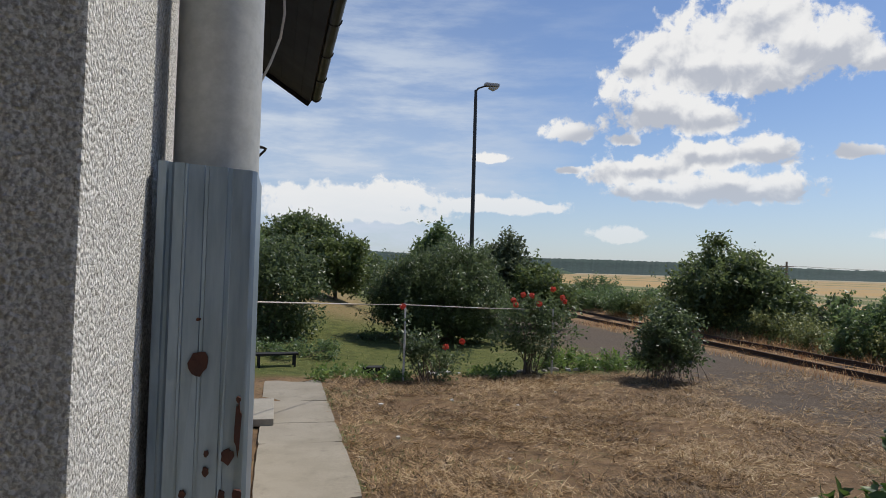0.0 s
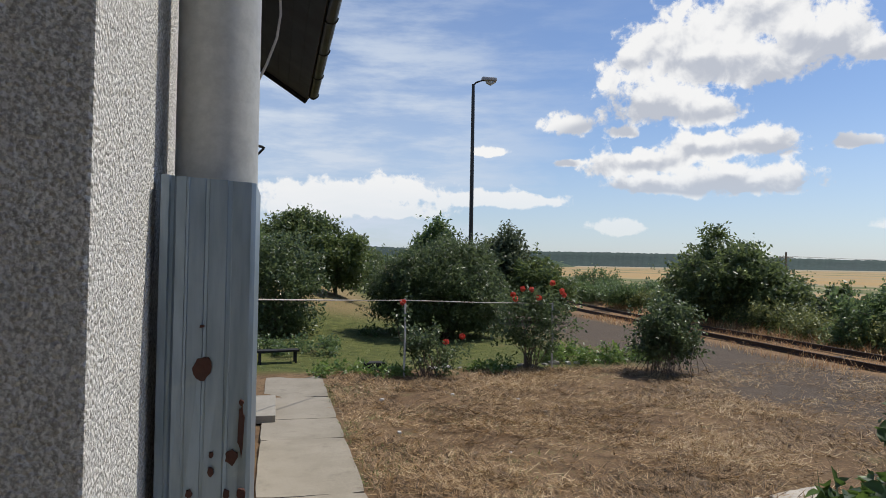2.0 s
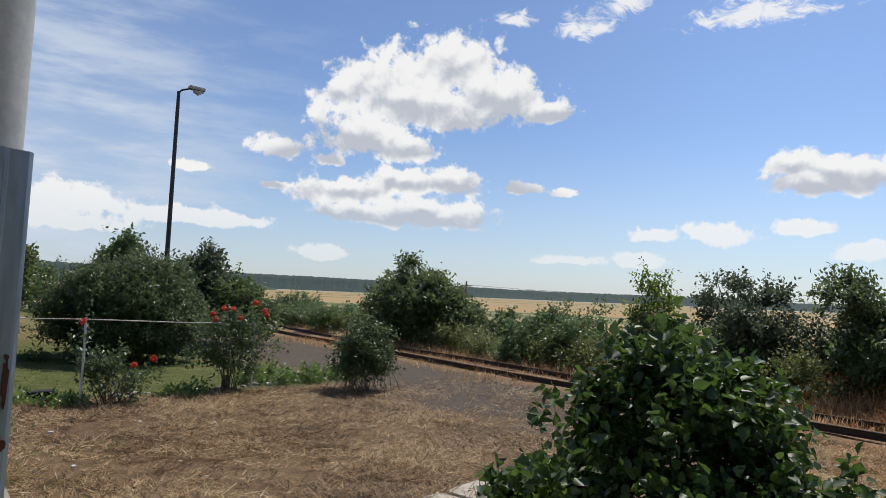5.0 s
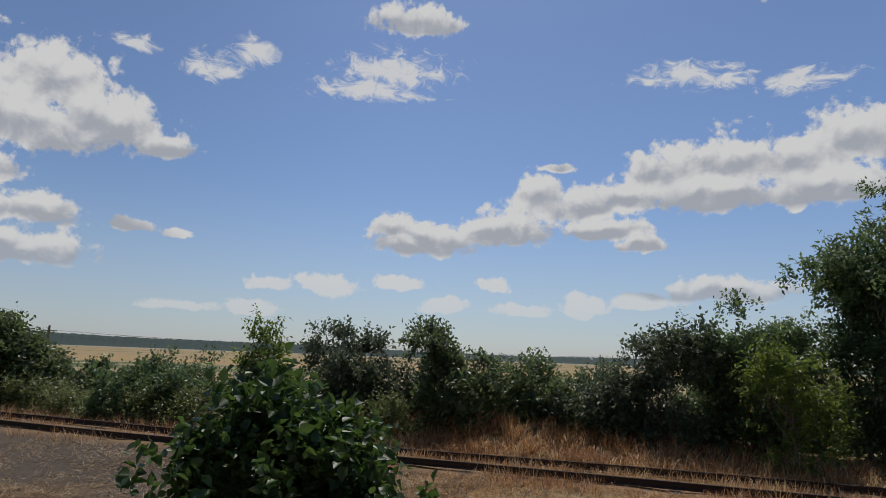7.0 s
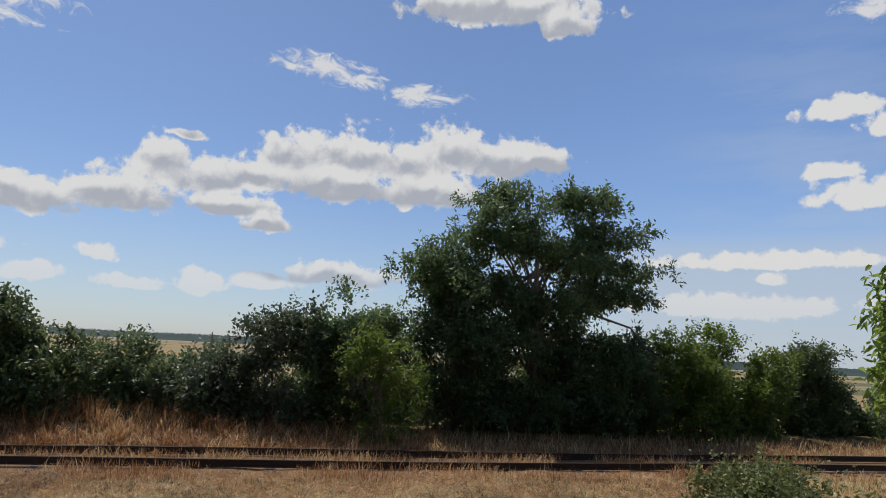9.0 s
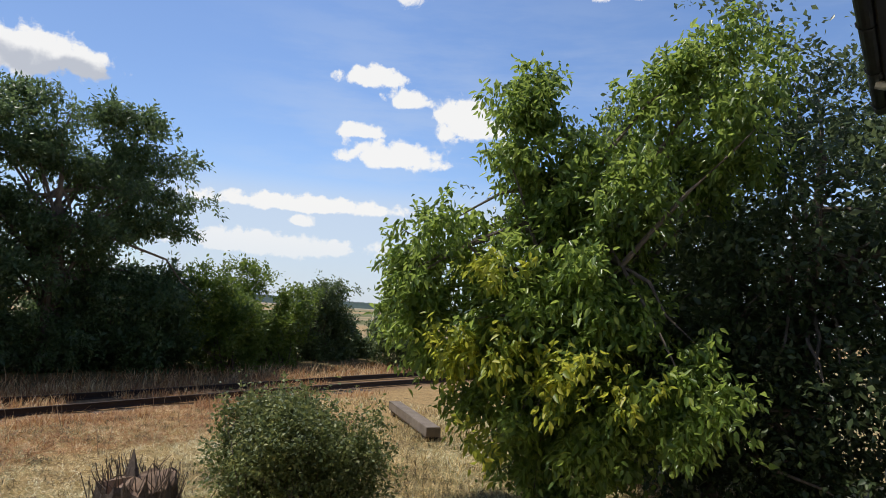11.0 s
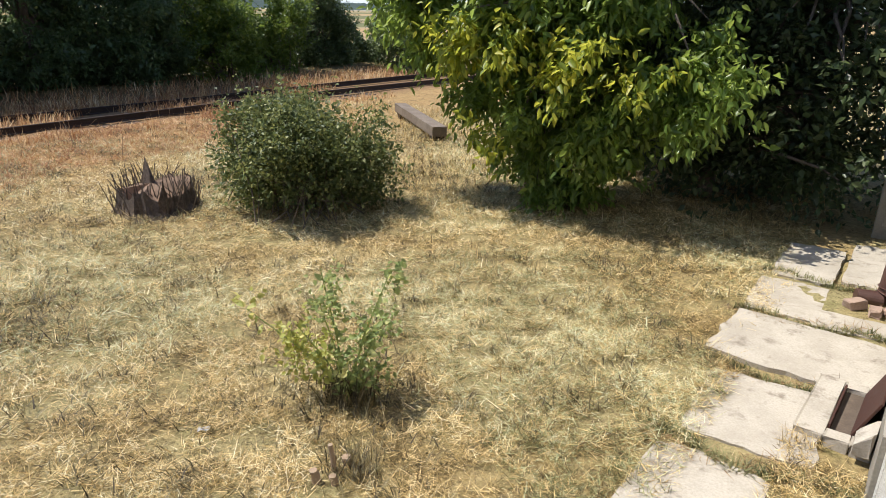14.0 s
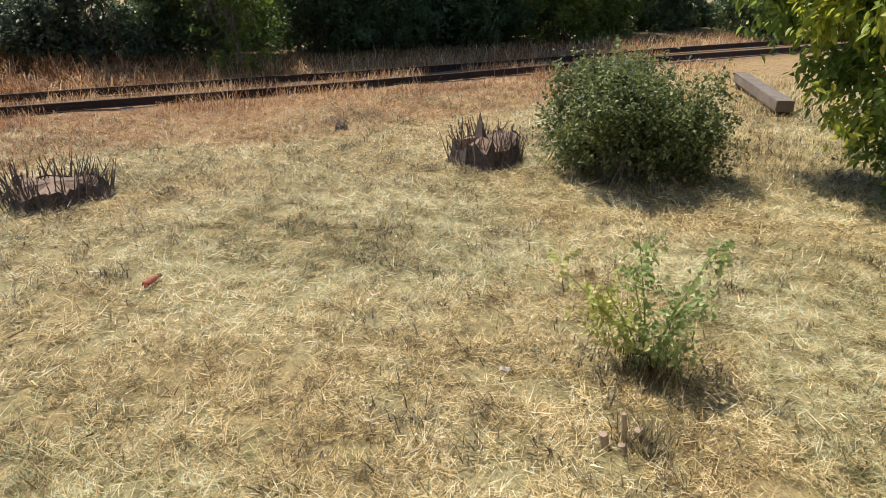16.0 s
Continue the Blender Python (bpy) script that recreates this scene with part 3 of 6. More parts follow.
def blades(rng, xy, z, length, width, lean, bendy=0.4):
    """Grass blades or straws: three triangles each. lean 0 stands, 1 lies flat."""
    n = len(xy)
    w = rng.random(n) * 2 * math.pi
    hd = np.stack([np.cos(w), np.sin(w), np.zeros(n)], 1)
    tilt = np.clip(lean + rng.normal(size=n) * 0.18, 0, 1.02) * math.pi / 2
    L = length * (0.45 + rng.random(n))
    d = hd * np.sin(tilt)[:, None] + np.array([0, 0, 1.0]) * np.cos(tilt)[:, None]
    d2 = unit(d + hd * bendy * rng.random(n)[:, None] * (1 - lean * 0.6) - np.array([0, 0, 1.0]) * (bendy * rng.random(n))[:, None] * 0.8 + rng.normal(size=(n, 3)) * 0.12)
    side = np.stack([-np.sin(w), np.cos(w), np.zeros(n)], 1) * (width * (0.6 + 0.8 * rng.random(n)))[:, None]
    p = np.column_stack([xy, z])
    m = p + d * (L * 0.5)[:, None]
    tip = m + d2 * (L * 0.5)[:, None]
    tip[:, 2] = np.maximum(tip[:, 2], z + 0.004)
    V = np.stack([p - side, p + side, m + side * 0.8, m - side * 0.8, tip], 1).reshape(-1, 3)
    base = np.arange(n)[:, None] * 5
    T = np.concatenate([base + np.array(q) for q in ((0, 1, 2), (0, 2, 3), (3, 2, 4))])
    return V, T


# ---- terrain ----
def track_x(y):
    return 14.72 + 0.0016 * np.maximum(y, 0.0) ** 2


def ground_z(x, y):
    x, y = np.asarray(x, float), np.asarray(y, float)
    near = np.exp(-((x - 7) ** 2 + (y - 2) ** 2) / 900.0)
    z = near * (0.012 * np.sin(x * 2.1 + 1.3 * np.sin(y * 1.7)) + 0.012 * np.sin(y * 2.6 + np.sin(x * 1.3)) + 0.008 * np.sin(x * 6.1 + y * 4.7))
    # low bank with long dry grass beyond the track
    z = z + 0.55 * np.exp(-((x - 19.3) / 1.3) ** 2) * np.exp(-((y - 4.0) / 4.5) ** 2)
    z = z + 0.25 * np.exp(-((x - 20.5) / 2.0) ** 2)
    # the garden climbs to the north-west
    z = z + 1.25 * np.exp(-((x + 0.5) / 4.2) ** 2) / (1 + np.exp(-(y - 25.0) / 1.7)) * np.exp(-np.maximum(y - 34, 0) / 15.0)
    z = z + 2.6 * np.exp(-((x + 5) / 9.0) ** 2) * np.exp(-((y - 52) / 20.0) ** 2)
    return z


def ground():
    xs = np.concatenate([[-3000, -1500, -700, -300, -150, -80, -40, -20, -12, -8, -5, -3, -1.5], np.arange(-0.5, 21.5, 0.13), [22, 23, 24.5, 26, 29, 33, 40, 55, 80, 130, 220, 400, 800, 1600, 3000]])
    ys = np.concatenate([[-3000, -1500, -700, -300, -150, -90, -60, -40, -30, -24, -20, -17], np.arange(-15, 17, 0.14), np.arange(17, 40, 1.0), [42, 46, 50, 55, 62, 75, 100, 160, 260, 450, 900, 1700, 3000]])
    X, Y = np.meshgrid(xs, ys)
    V = np.column_stack([X.ravel(), Y.ravel(), ground_z(X, Y).ravel()])
    nx, ny = len(xs), len(ys)
    a = (np.arange(ny - 1)[:, None] * nx + np.arange(nx - 1)[None, :]).ravel()
    Q = np.stack([a, a + 1, a + nx + 1, a + nx], 1)
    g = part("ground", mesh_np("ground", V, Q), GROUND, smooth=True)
    tagged(g, "dry mown ground running out to farmland", "ground", kind="structure")


ground()


def ridge(name, r, a0, a1, h0, h1, mat, label, step, seed):
    """A wooded rise far off: a strip of uneven crowns on a long slope."""
    rng = np.random.default_rng(seed)
    az = np.radians(np.arange(a0, a1, step))
    n = len(az)
    t = np.linspace(0, 1, n)
    edge = np.minimum(1, np.minimum(t, 1 - t) * 14)
    h = (h0 + (h1 - h0) * np.minimum(1.0, t * 2.0)) * edge + (rng.random(n) * 0.04 + 0.04 * np.sin(t * 37 + seed)) * h0 * edge
    rows = []
    for k, (dr, f) in enumerate(((-0.03, 0.0), (0.0, 0.72), (0.006, 1.0), (0.05, 0.6), (0.12, 0.0))):
        rr = r * (1 + dr) + (rng.random(n) - 0.5) * r * 0.0012
        rows.append(np.column_stack([np.sin(az) * rr, np.cos(az) * rr, h * f - (2.0 if f == 0 else 0)]))
    V = np.concatenate(rows)
    a = (np.arange(4)[:, None] * n + np.arange(n - 1)[None, :]).ravel()
    ob = part(name, mesh_np(name, V, np.stack([a, a + 1, a + n + 1, a + n], 1)), mat)
    return tagged(ob, label, "woods", kind="structure")


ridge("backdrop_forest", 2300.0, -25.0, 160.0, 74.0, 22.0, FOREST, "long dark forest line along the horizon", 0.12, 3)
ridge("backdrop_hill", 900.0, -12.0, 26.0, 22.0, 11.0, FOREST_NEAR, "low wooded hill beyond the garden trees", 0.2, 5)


# ---- railway ----
def railway():
    tr = thing("railway_track", (0, 0, 0), "single railway track with rusted rails in dry weeds", "track", kind="structure")
    ys = np.concatenate([np.arange(-70, 60, 2.0), np.arange(60, 200, 8.0)])
    prof = ((-0.065, 0.0), (0.065, 0.0), (0.065, 0.014), (0.012, 0.03), (0.012, 0.115), (0.036, 0.128), (0.036, 0.150), (-0.036, 0.150), (-0.036, 0.128), (-0.012, 0.115), (-0.012, 0.03), (-0.065, 0.014))
    for off in (0.0, 1.505):
        V, F = [], []
        m = len(prof)
        for y in ys:
            x = float(track_x(y)) + off
            z = 0.03 + 0.02 * math.sin(y * 0.35 + off)
            for a, h in prof:
                V.append((x + a, y, z + h))
        for i in range(len(ys) - 1):
            for k in range(m):
                k2 = (k + 1) % m
                F.append((i * m + k, i * m + k2, (i + 1) * m + k2, (i + 1) * m + k))
        me = bpy.data.meshes.new("rail")
        me.from_pydata(V, [], F)
        rail = part("rail", me, RAIL_RUST, tr, "rusty steel rail, bright along the head")
        rail.data.materials.append(RAIL_TOP)
        for q in rail.data.polygons:
            if q.normal.z > 0.9 and q.center.z > 0.15:
                q.material_index = 1
    bm = box(-0.5, 2.0, -0.12, 0.12, -0.12, 0.03, 0.012, 0.006, 4)
    first = part("sleeper", bm, TRACK_WOOD, tr)
    rnd = random.Random(6)
    for i in range(120):
        y = -32 + i * 0.64
        o = first if i == 0 else new("sleeper", first.data)
        o.parent = tr
        o.location = (float(track_x(y)), y + rnd.uniform(-0.03, 0.03), rnd.uniform(-0.05, -0.03))
        o.rotation_euler = (0, 0, rnd.uniform(-0.02, 0.02))


railway()


# ---- the station building ----
NX = -0.129          # face of the wall north of the open window
WIN = (-1.25, 0.54)  # the open window that the view is taken from
EAVE = 5.0


def building():
    hs = thing("station_building", (0, 0, 0), "white roughcast station building with a dark overhanging eave", "building", kind="structure")
    wn = box(NX - 0.42, NX, WIN[1], 9.7, 0.0, EAVE, 0.004)
    for v in wn.verts:
        v.co.x -= 0.019 * (v.co.y - WIN[1])
    part("wall_north", wn, STUCCO, hs)
    part("wall_south", box(-0.42, 0.0, -3.03, WIN[0], 0.0, EAVE), STUCCO, hs)
    part("wall_corner", box(-0.42, 0.0, -8.0, -4.02, 0.0, EAVE), STUCCO, hs)
    part("wall_under_sill", box(-0.42, -0.13, WIN[0], WIN[1], 0.0, 1.66), STUCCO, hs)
    part("wall_lintel", box(-0.42, -0.13, WIN[0], WIN[1], 3.45, EAVE), STUCCO, hs)
    part("wall_under_window", box(-0.42, -0.003, -4.02, -3.03, 0.0, 1.64), STUCCO, hs)
    part("wall_over_window", box(-0.42, -0.003, -4.02, -3.03, 3.2, EAVE), STUCCO, hs)
    # reveals of the closed window, a few millimetres proud, greyed to carry their shade
    part("reveal", box(-0.40, -0.010, -4.019, -4.012, 1.80, 3.2), STUCCO_SHADED, hs, "window reveal in stucco coloured as shaded")
    part("reveal", box(-0.40, -0.010, -3.038, -3.031, 1.80, 3.2), STUCCO_SHADED, hs, "window reveal in stucco coloured as shaded")
    # gable and back walls close the house
    part("gable_north", box(-7.2, NX - 0.42, 9.3, 9.7, 0.0, EAVE), STUCCO, hs)
    part("gable_south", box(-7.2, -0.42, -8.0, -7.6, 0.0, EAVE), STUCCO, hs)
    part("wall_back", box(-7.6, -7.2, -8.0, 9.7, 0.0, EAVE), STUCCO, hs)
    # roof slopes with tile courses, and the boarded overhang
    for x0, x1 in ((0.44, -3.8), (-8.2, -3.8)):
        bm = bmesh.new()
        rows = 26
        for r in range(rows):
            f0, f1 = r / rows, (r + 1.12) / rows
            a, c = x0 + (x1 - x0) * f0, x0 + (x1 - x0) * min(f1, 1.0)
            za, zc = EAVE + 0.08 + 2.7 * f0, EAVE + 0.05 + 2.7 * min(f1, 1.0)
            v = [bm.verts.new(q) for q in ((a, -8.5, za), (a, 10.0, za), (c, 10.0, zc), (c, -8.5, zc), (a, -8.5, za - 0.05), (a, 10.0, za - 0.05), (c, 10.0, zc - 0.05), (c, -8.5, zc - 0.05))]
            for q in ((0, 1, 2, 3), (7, 6, 5, 4), (0, 4, 5, 1), (1, 5, 6, 2), (2, 6, 7, 3), (3, 7, 4, 0)):
                bm.faces.new([v[i] for i in q])
        bmesh.ops.recalc_face_normals(bm, faces=bm.faces[:])
        part("roof_slope", bm, TILE, hs, "clay tiled roof slope")
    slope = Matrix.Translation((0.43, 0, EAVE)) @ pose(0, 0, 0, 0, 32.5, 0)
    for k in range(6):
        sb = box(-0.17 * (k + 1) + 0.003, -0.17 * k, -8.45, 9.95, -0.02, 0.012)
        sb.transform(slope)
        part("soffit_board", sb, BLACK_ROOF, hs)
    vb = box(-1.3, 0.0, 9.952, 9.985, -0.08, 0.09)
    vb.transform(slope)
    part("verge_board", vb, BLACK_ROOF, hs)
    # window sills
    part("window_sill", box(-0.40, 0.13, -4.16, -2.90, 1.64, 1.78, 0.012), CONCRETE, hs, "thick concrete window sill")
    part("window_sill", box(-0.42, -0.02, WIN[0] + 0.002, WIN[1] - 0.008, 1.66, 1.75, 0.01), CONCRETE, hs, "concrete window sill")
    # the closed window next door: frame and glass
    wf = part("window_frame", box(-0.36, -0.30, -4.01, -3.94, 1.78, 3.2, 0.006), PIPE_WHITE, hs, "old white window frame")
    part("window_frame", box(-0.36, -0.30, -3.11, -3.04, 1.78, 3.2, 0.006), PIPE_WHITE, hs)
    part("window_frame", box(-0.36, -0.30, -3.94, -3.11, 3.13, 3.2, 0.006), PIPE_WHITE, hs)
    part("window_frame", box(-0.36, -0.30, -3.94, -3.11, 1.78, 1.86, 0.006), PIPE_WHITE, hs)
    part("glass_pane", box(-0.335, -0.329, -3.94, -3.11, 1.86, 3.13), GLASS, hs)
    # the room behind the open window
    part("room_floor", box(-7.2, -0.42, -7.6, 9.3, 0.8, 0.9), OLD_WOOD, hs)
    part("room_ceiling", box(-7.2, -0.42, -7.6, 9.3, 4.1, 4.2), PLASTER_IN, hs)
    part("room_wall", box(-4.6, -4.5, -7.6, 9.3, 0.9, 4.1), PLASTER_IN, hs)
    part("plinth", box(-0.01, 0.035, -7.95, -4.2, 0.0, 0.42, 0.012, 0.004, 2), CONCRETE, hs, "flaking rough plinth")


GLASS = bpy.data.materials.new("window_glass")
GLASS.use_nodes = True
_b = GLASS.node_tree.nodes["Principled BSDF"]
_b.inputs["Base Color"].default_value = (0.9, 0.95, 0.95, 1)
_b.inputs["Roughness"].default_value, _b.inputs["Transmission Weight"].default_value = 0.03, 1.0
building()


def gutter():
    g = thing("gutter", (0, 0, 0), "black half-round gutter along the eave", "gutter")
    V, F = [], []
    ys = np.linspace(-8.45, 9.9, 30)
    m = 9
    for y in ys:
        for r in (0.07, 0.062):
            for k in range(m):
                w = math.pi + math.pi * k / (m - 1)
                V.append((0.50 + r * math.cos(w), y, EAVE + 0.05 + r * math.sin(w)))
    s = 2 * m
    for i in range(len(ys) - 1):
        for k in range(m - 1):
            F.append((i * s + k, i * s + k + 1, (i + 1) * s + k + 1, (i + 1) * s + k))
            F.append((i * s + m + k, (i + 1) * s + m + k, (i + 1) * s + m + k + 1, i * s + m + k + 1))
        for k in (0, m - 1):
            F.append((i * s + k, (i + 1) * s + k, (i + 1) * s + m + k, i * s + m + k))
    for e in (0, (len(ys) - 1) * s):
        F.append(tuple(e + k for k in range(m)))
    me = bpy.data.meshes.new("gutter_trough")
    me.from_pydata(V, [], F)
    part("gutter_trough", me, BLACK_METAL, g)
    for k in range(18):
        y = -8.2 + k * 1.06
        pts = [(0.50 + 0.076 * math.cos(math.pi + math.pi * a / 8), y, EAVE + 0.05 + 0.076 * math.sin(math.pi + math.pi * a / 8)) for a in range(9)]
        part("gutter_bracket", join_tubes("bracket", [tube(pts, [0.008] * 9, 5)]), BLACK_METAL, g)


gutter()


def north_pipe():
    cx, cy = -0.0653, 0.931
    p = thing("downpipe", (cx, cy, 0.0), "off-white round rainwater pipe beside the window", "downpipe", "rainwater pipes")
    part("pipe", join_tubes("pipe", [tube([(0, 0, z) for z in (0.02, 1.5, 3.0, 4.7)], [0.0558] * 4, 48)]), PIPE_WHITE, p, smooth=True)
    part("elbow", join_tubes("elbow", [tube([(0, 0, 4.68), (0.02, 0, 4.78), (0.25, 0, 4.9), (0.5, 0, 4.98), (0.555, 0, 5.02)], [0.0562] * 5, 24)]), PIPE_WHITE, p, smooth=True)
    for z in (1.2, 3.4):
        part("pipe_clamp", join_tubes("clamp", [tube([(0, 0, z - 0.014), (0, 0, z + 0.014)], [0.059, 0.059], 24), tube([(0, 0, z), (-0.05, 0, z)], [0.008, 0.008], 6)]), BLACK_METAL, p)
    # folded sheet guard standing round the pipe
    g = thing("pipe_guard", (0, 0, 0), "galvanised ribbed sheet metal guard with rust spots", "sheet metal")
    prof = [(-0.1385, 0.868), (-0.131, 0.832), (-0.119, 0.826), (-0.1165, 0.834), (-0.112, 0.834), (-0.108, 0.825), (-0.094, 0.8235), (-0.0925, 0.8195), (-0.0895, 0.8195), (-0.088, 0.8235), (-0.066, 0.8235), (-0.0645, 0.8275), (-0.060, 0.8275), (-0.0585, 0.8235), (-0.033, 0.8245), (-0.0315, 0.829), (-0.026, 0.829), (-0.0245, 0.8245), (-0.010, 0.826), (0.003, 0.831), (0.0065, 0.838), (0.010, 0.845), (0.012, 0.99), (0.006, 1.004), (-0.137, 1.012)]
    prof = [(-0.1285 + (a + 0.1385) * 0.812, 0.825 + (c - 0.825) * 0.32 if c < 0.86 else c) for a, c in prof]
    th = 0.0014
    out = []
    for i, q in enumerate(prof):
        a, c = Vector(prof[max(i - 1, 0)]), Vector(prof[min(i + 1, len(prof) - 1)])
        t = (c - a).normalized()
        out.append((q[0] - t.y * th, q[1] + t.x * th))
    V, F = [], []
    zs = np.linspace(0.02, 2.684, 14)
    m = len(prof)
    for j, z in enumerate(zs):
        wob = 0.0022 * math.sin(j * 1.9)
        top = 0.006 if j == len(zs) - 1 else 0.0
        for k, (a, c) in enumerate(prof + out):
            V.append((a, c + wob * (0.3 + 0.7 * math.sin(k)), z - top * (k % m) / m * 1.3))
    s = 2 * m
    for j in range(len(zs) - 1):
        for k in range(m - 1):
            F.append((j * s + k, j * s + k + 1, (j + 1) * s + k + 1, (j + 1) * s + k))
            F.append((j * s + m + k, (j + 1) * s + m + k, (j + 1) * s + m + k + 1, j * s + m + k + 1))
    e = (len(zs) - 1) * s
    for k in range(m - 1):
        F.append((e + k, e + k + 1, e + m + k + 1, e + m + k))
    for k in (0, m - 1):
        for j in range(len(zs) - 1):
            F.append((j * s + k, (j + 1) * s + k, (j + 1) * s + m + k, j * s + m + k))
    me = bpy.data.meshes.new("guard_sheet")
    me.from_pydata(V, [], F)
    part("guard_sheet", me, GALV, g)
    rnd = random.Random(12)
    for x, z, w, h in ((-0.0678, 2.442, 0.0115, 0.0165), (-0.0197, 2.363, 0.0042, 0.033), (-0.0311, 2.329, 0.0075, 0.0105), (-0.0198, 2.397, 0.003, 0.004), (-0.0551, 2.333, 0.003, 0.004), (-0.0555, 2.312, 0.004, 0.006), (-0.0697, 2.494, 0.003, 0.002), (-0.0183, 2.281, 0.005, 0.009), (-0.0805, 2.286, 0.004, 0.005), (-0.0359, 2.283, 0.004, 0.006), (-0.07, 2.16, 0.006, 0.02), (-0.035, 2.05, 0.008, 0.03)):
        bm = bmesh.new()
        ring = []
        for k in range(14):
            a = 2 * math.pi * k / 14
            f = rnd.uniform(0.75, 1.15)
            ring.append((x + math.cos(a) * w * f, z + math.sin(a) * h * f))
        face = 0.824
        f0 = [bm.verts.new((a, face - 0.0035, c)) for a, c in ring]
        f1 = [bm.verts.new((a, face + 0.004, c)) for a, c in ring]
        bm.faces.new(f0)
        for k in range(14):
            bm.faces.new((f0[k], f1[k], f1[(k + 1) % 14], f0[(k + 1) % 14]))
        part("rust_patch", bm, RUST, g, "dark red rust blister")


def galvanised():
    m, n, b, pos, o = material("galvanised_sheet")
    st = n.noise(n.vmath("MULTIPLY", pos, (9.0, 9.0, 1.0)).outputs[0], 6.0, 5.0, 0.6).outputs["Fac"]
    sp = n.noise(pos, 14.0, 4.0, 0.6).outputs["Fac"]
    col = n.mix(n.ramp(st, 0.3, 0.7), (0.20, 0.250, 0.300), (0.29, 0.350, 0.415))
    col = n.mix(n.ramp(sp, 0.55, 0.75, 0.0, 0.5), col, (0.38, 0.42, 0.45))
    setin(n, b, "Base Color", col)
    setin(n, b, "Metallic", 0.75)
    setin(n, b, "Roughness", n.ramp(st, 0.2, 0.8, 0.36, 0.52))
    bump(n, b, sp, 0.12, 0.004)
    return m


GALV = galvanised()
north_pipe()


def south_pipe():
    p = thing("downpipe", (0.13, -7.42, 0.0), "brown cast pipe with pale clamps below a zinc rainwater pipe", "downpipe", "rainwater pipes")
    part("cast_pipe", join_tubes("cast_pipe", [tube([(0, 0, 0.12), (-0.02, 0, 0.8), (-0.045, 0, 1.7), (-0.07, 0, 2.62)], [0.098, 0.096, 0.095, 0.095], 28)]), PIPE_BROWN, p)
    part("collar", join_tubes("collar", [tube([(-0.07, 0, 2.60), (-0.071, 0, 2.66), (-0.072, 0, 2.73)], [0.096, 0.118, 0.122], 28)]), PIPE_BROWN, p, "flared brown socket at the top")
    part("foot", join_tubes("foot", [tube([(0.0, 0, 0.17), (0.0, 0, 0.08), (0.05, 0.03, 0.03), (0.26, 0.09, 0.05)], [0.112, 0.116, 0.085, 0.07], 20)]), PIPE_BROWN, p)
    for z, r in ((0.72, 0.103), (1.44, 0.102), (2.18, 0.102)):
        x = -0.07 * (z / 2.6)
        part("pipe_clamp", join_tubes("clamp", [tube([(x, 0, z - 0.02), (x, 0, z + 0.02)], [r, r], 28), tube([(x - 0.02, 0.09, z), (x + 0.03, 0.135, z)], [0.014, 0.012], 8)]), CLAMP, p, "pale metal pipe clamp")
    part("zinc_pipe", join_tubes("zinc_pipe", [tube([(-0.072, 0, 2.66), (-0.082, 0, 3.9), (-0.085, 0, 4.75), (0.06, 0, 4.88), (0.36, 0, 5.0)], [0.062] * 5, 24)]), PIPE_ZINC, p, "dull zinc upper pipe")
    for z in (4.0, 4.45):
        part("pipe_clamp", join_tubes("clamp", [tube([(-0.082, 0, z - 0.015), (-0.082, 0, z + 0.015)], [0.068, 0.068], 24)]), CLAMP, p)
    ring = [(0.01 + 0.15 * math.cos(a * math.pi / 12), 0.13, 2.72 + 0.17 * math.sin(a * math.pi / 12)) for a in range(25)]
    part("wire_loop", join_tubes("wire_loop", [tube(ring, [0.006] * 25, 6, False)]), RUST, p, "rusty wire hoop hung over the pipe")


south_pipe()


def cable(name, pts, r, mat, label):
    o = part(name, join_tubes(name, [tube(pts, [r] * len(pts), 7)]), mat)
    return tagged(o, label, "cable")


cable("loose_cable", [(-0.205, 4.5, 3.60), (-0.14, 4.5, 3.74), (-0.07, 4.5, 3.90), (-0.01, 4.5, 4.08), (0.012, 4.5, 4.25), (-0.005, 4.5, 4.5), (-0.03, 4.45, 4.75), (-0.03, 4.4, 5.28)], 0.009, WIRE, "thin pale cable hanging from the eave")
bracket = part("wall_bracket", join_tubes("wall_bracket", [tube([(-0.24, 6.0, 3.605), (-0.125, 6.0, 3.585), (-0.108, 6.0, 3.57)], [0.014, 0.012, 0.017], 8), tube([(-0.24, 6.0, 3.43), (-0.112, 6.0, 3.57)], [0.012, 0.012], 6)]), BLACK_METAL)
tagged(bracket, "small black iron bracket on the wall", "bracket")


def gate_post():
    p = thing("gate_post", (0.24, -9.75, 0.0), "stubby grey concrete gate post with a capstone", "post")
    part("shaft", box(-0.20, 0.20, -0.18, 0.18, 0.0, 0.98, 0.015, 0.004, 3), CONCRETE, p)
    part("panel", box(-0.12, 0.12, 0.175, 0.192, 0.18, 0.82, 0.006), CONCRETE, p)
    part("cap", box(-0.27, 0.27, -0.25, 0.25, 0.98, 1.14, 0.03, 0.004, 5), CONCRETE, p)


gate_post()


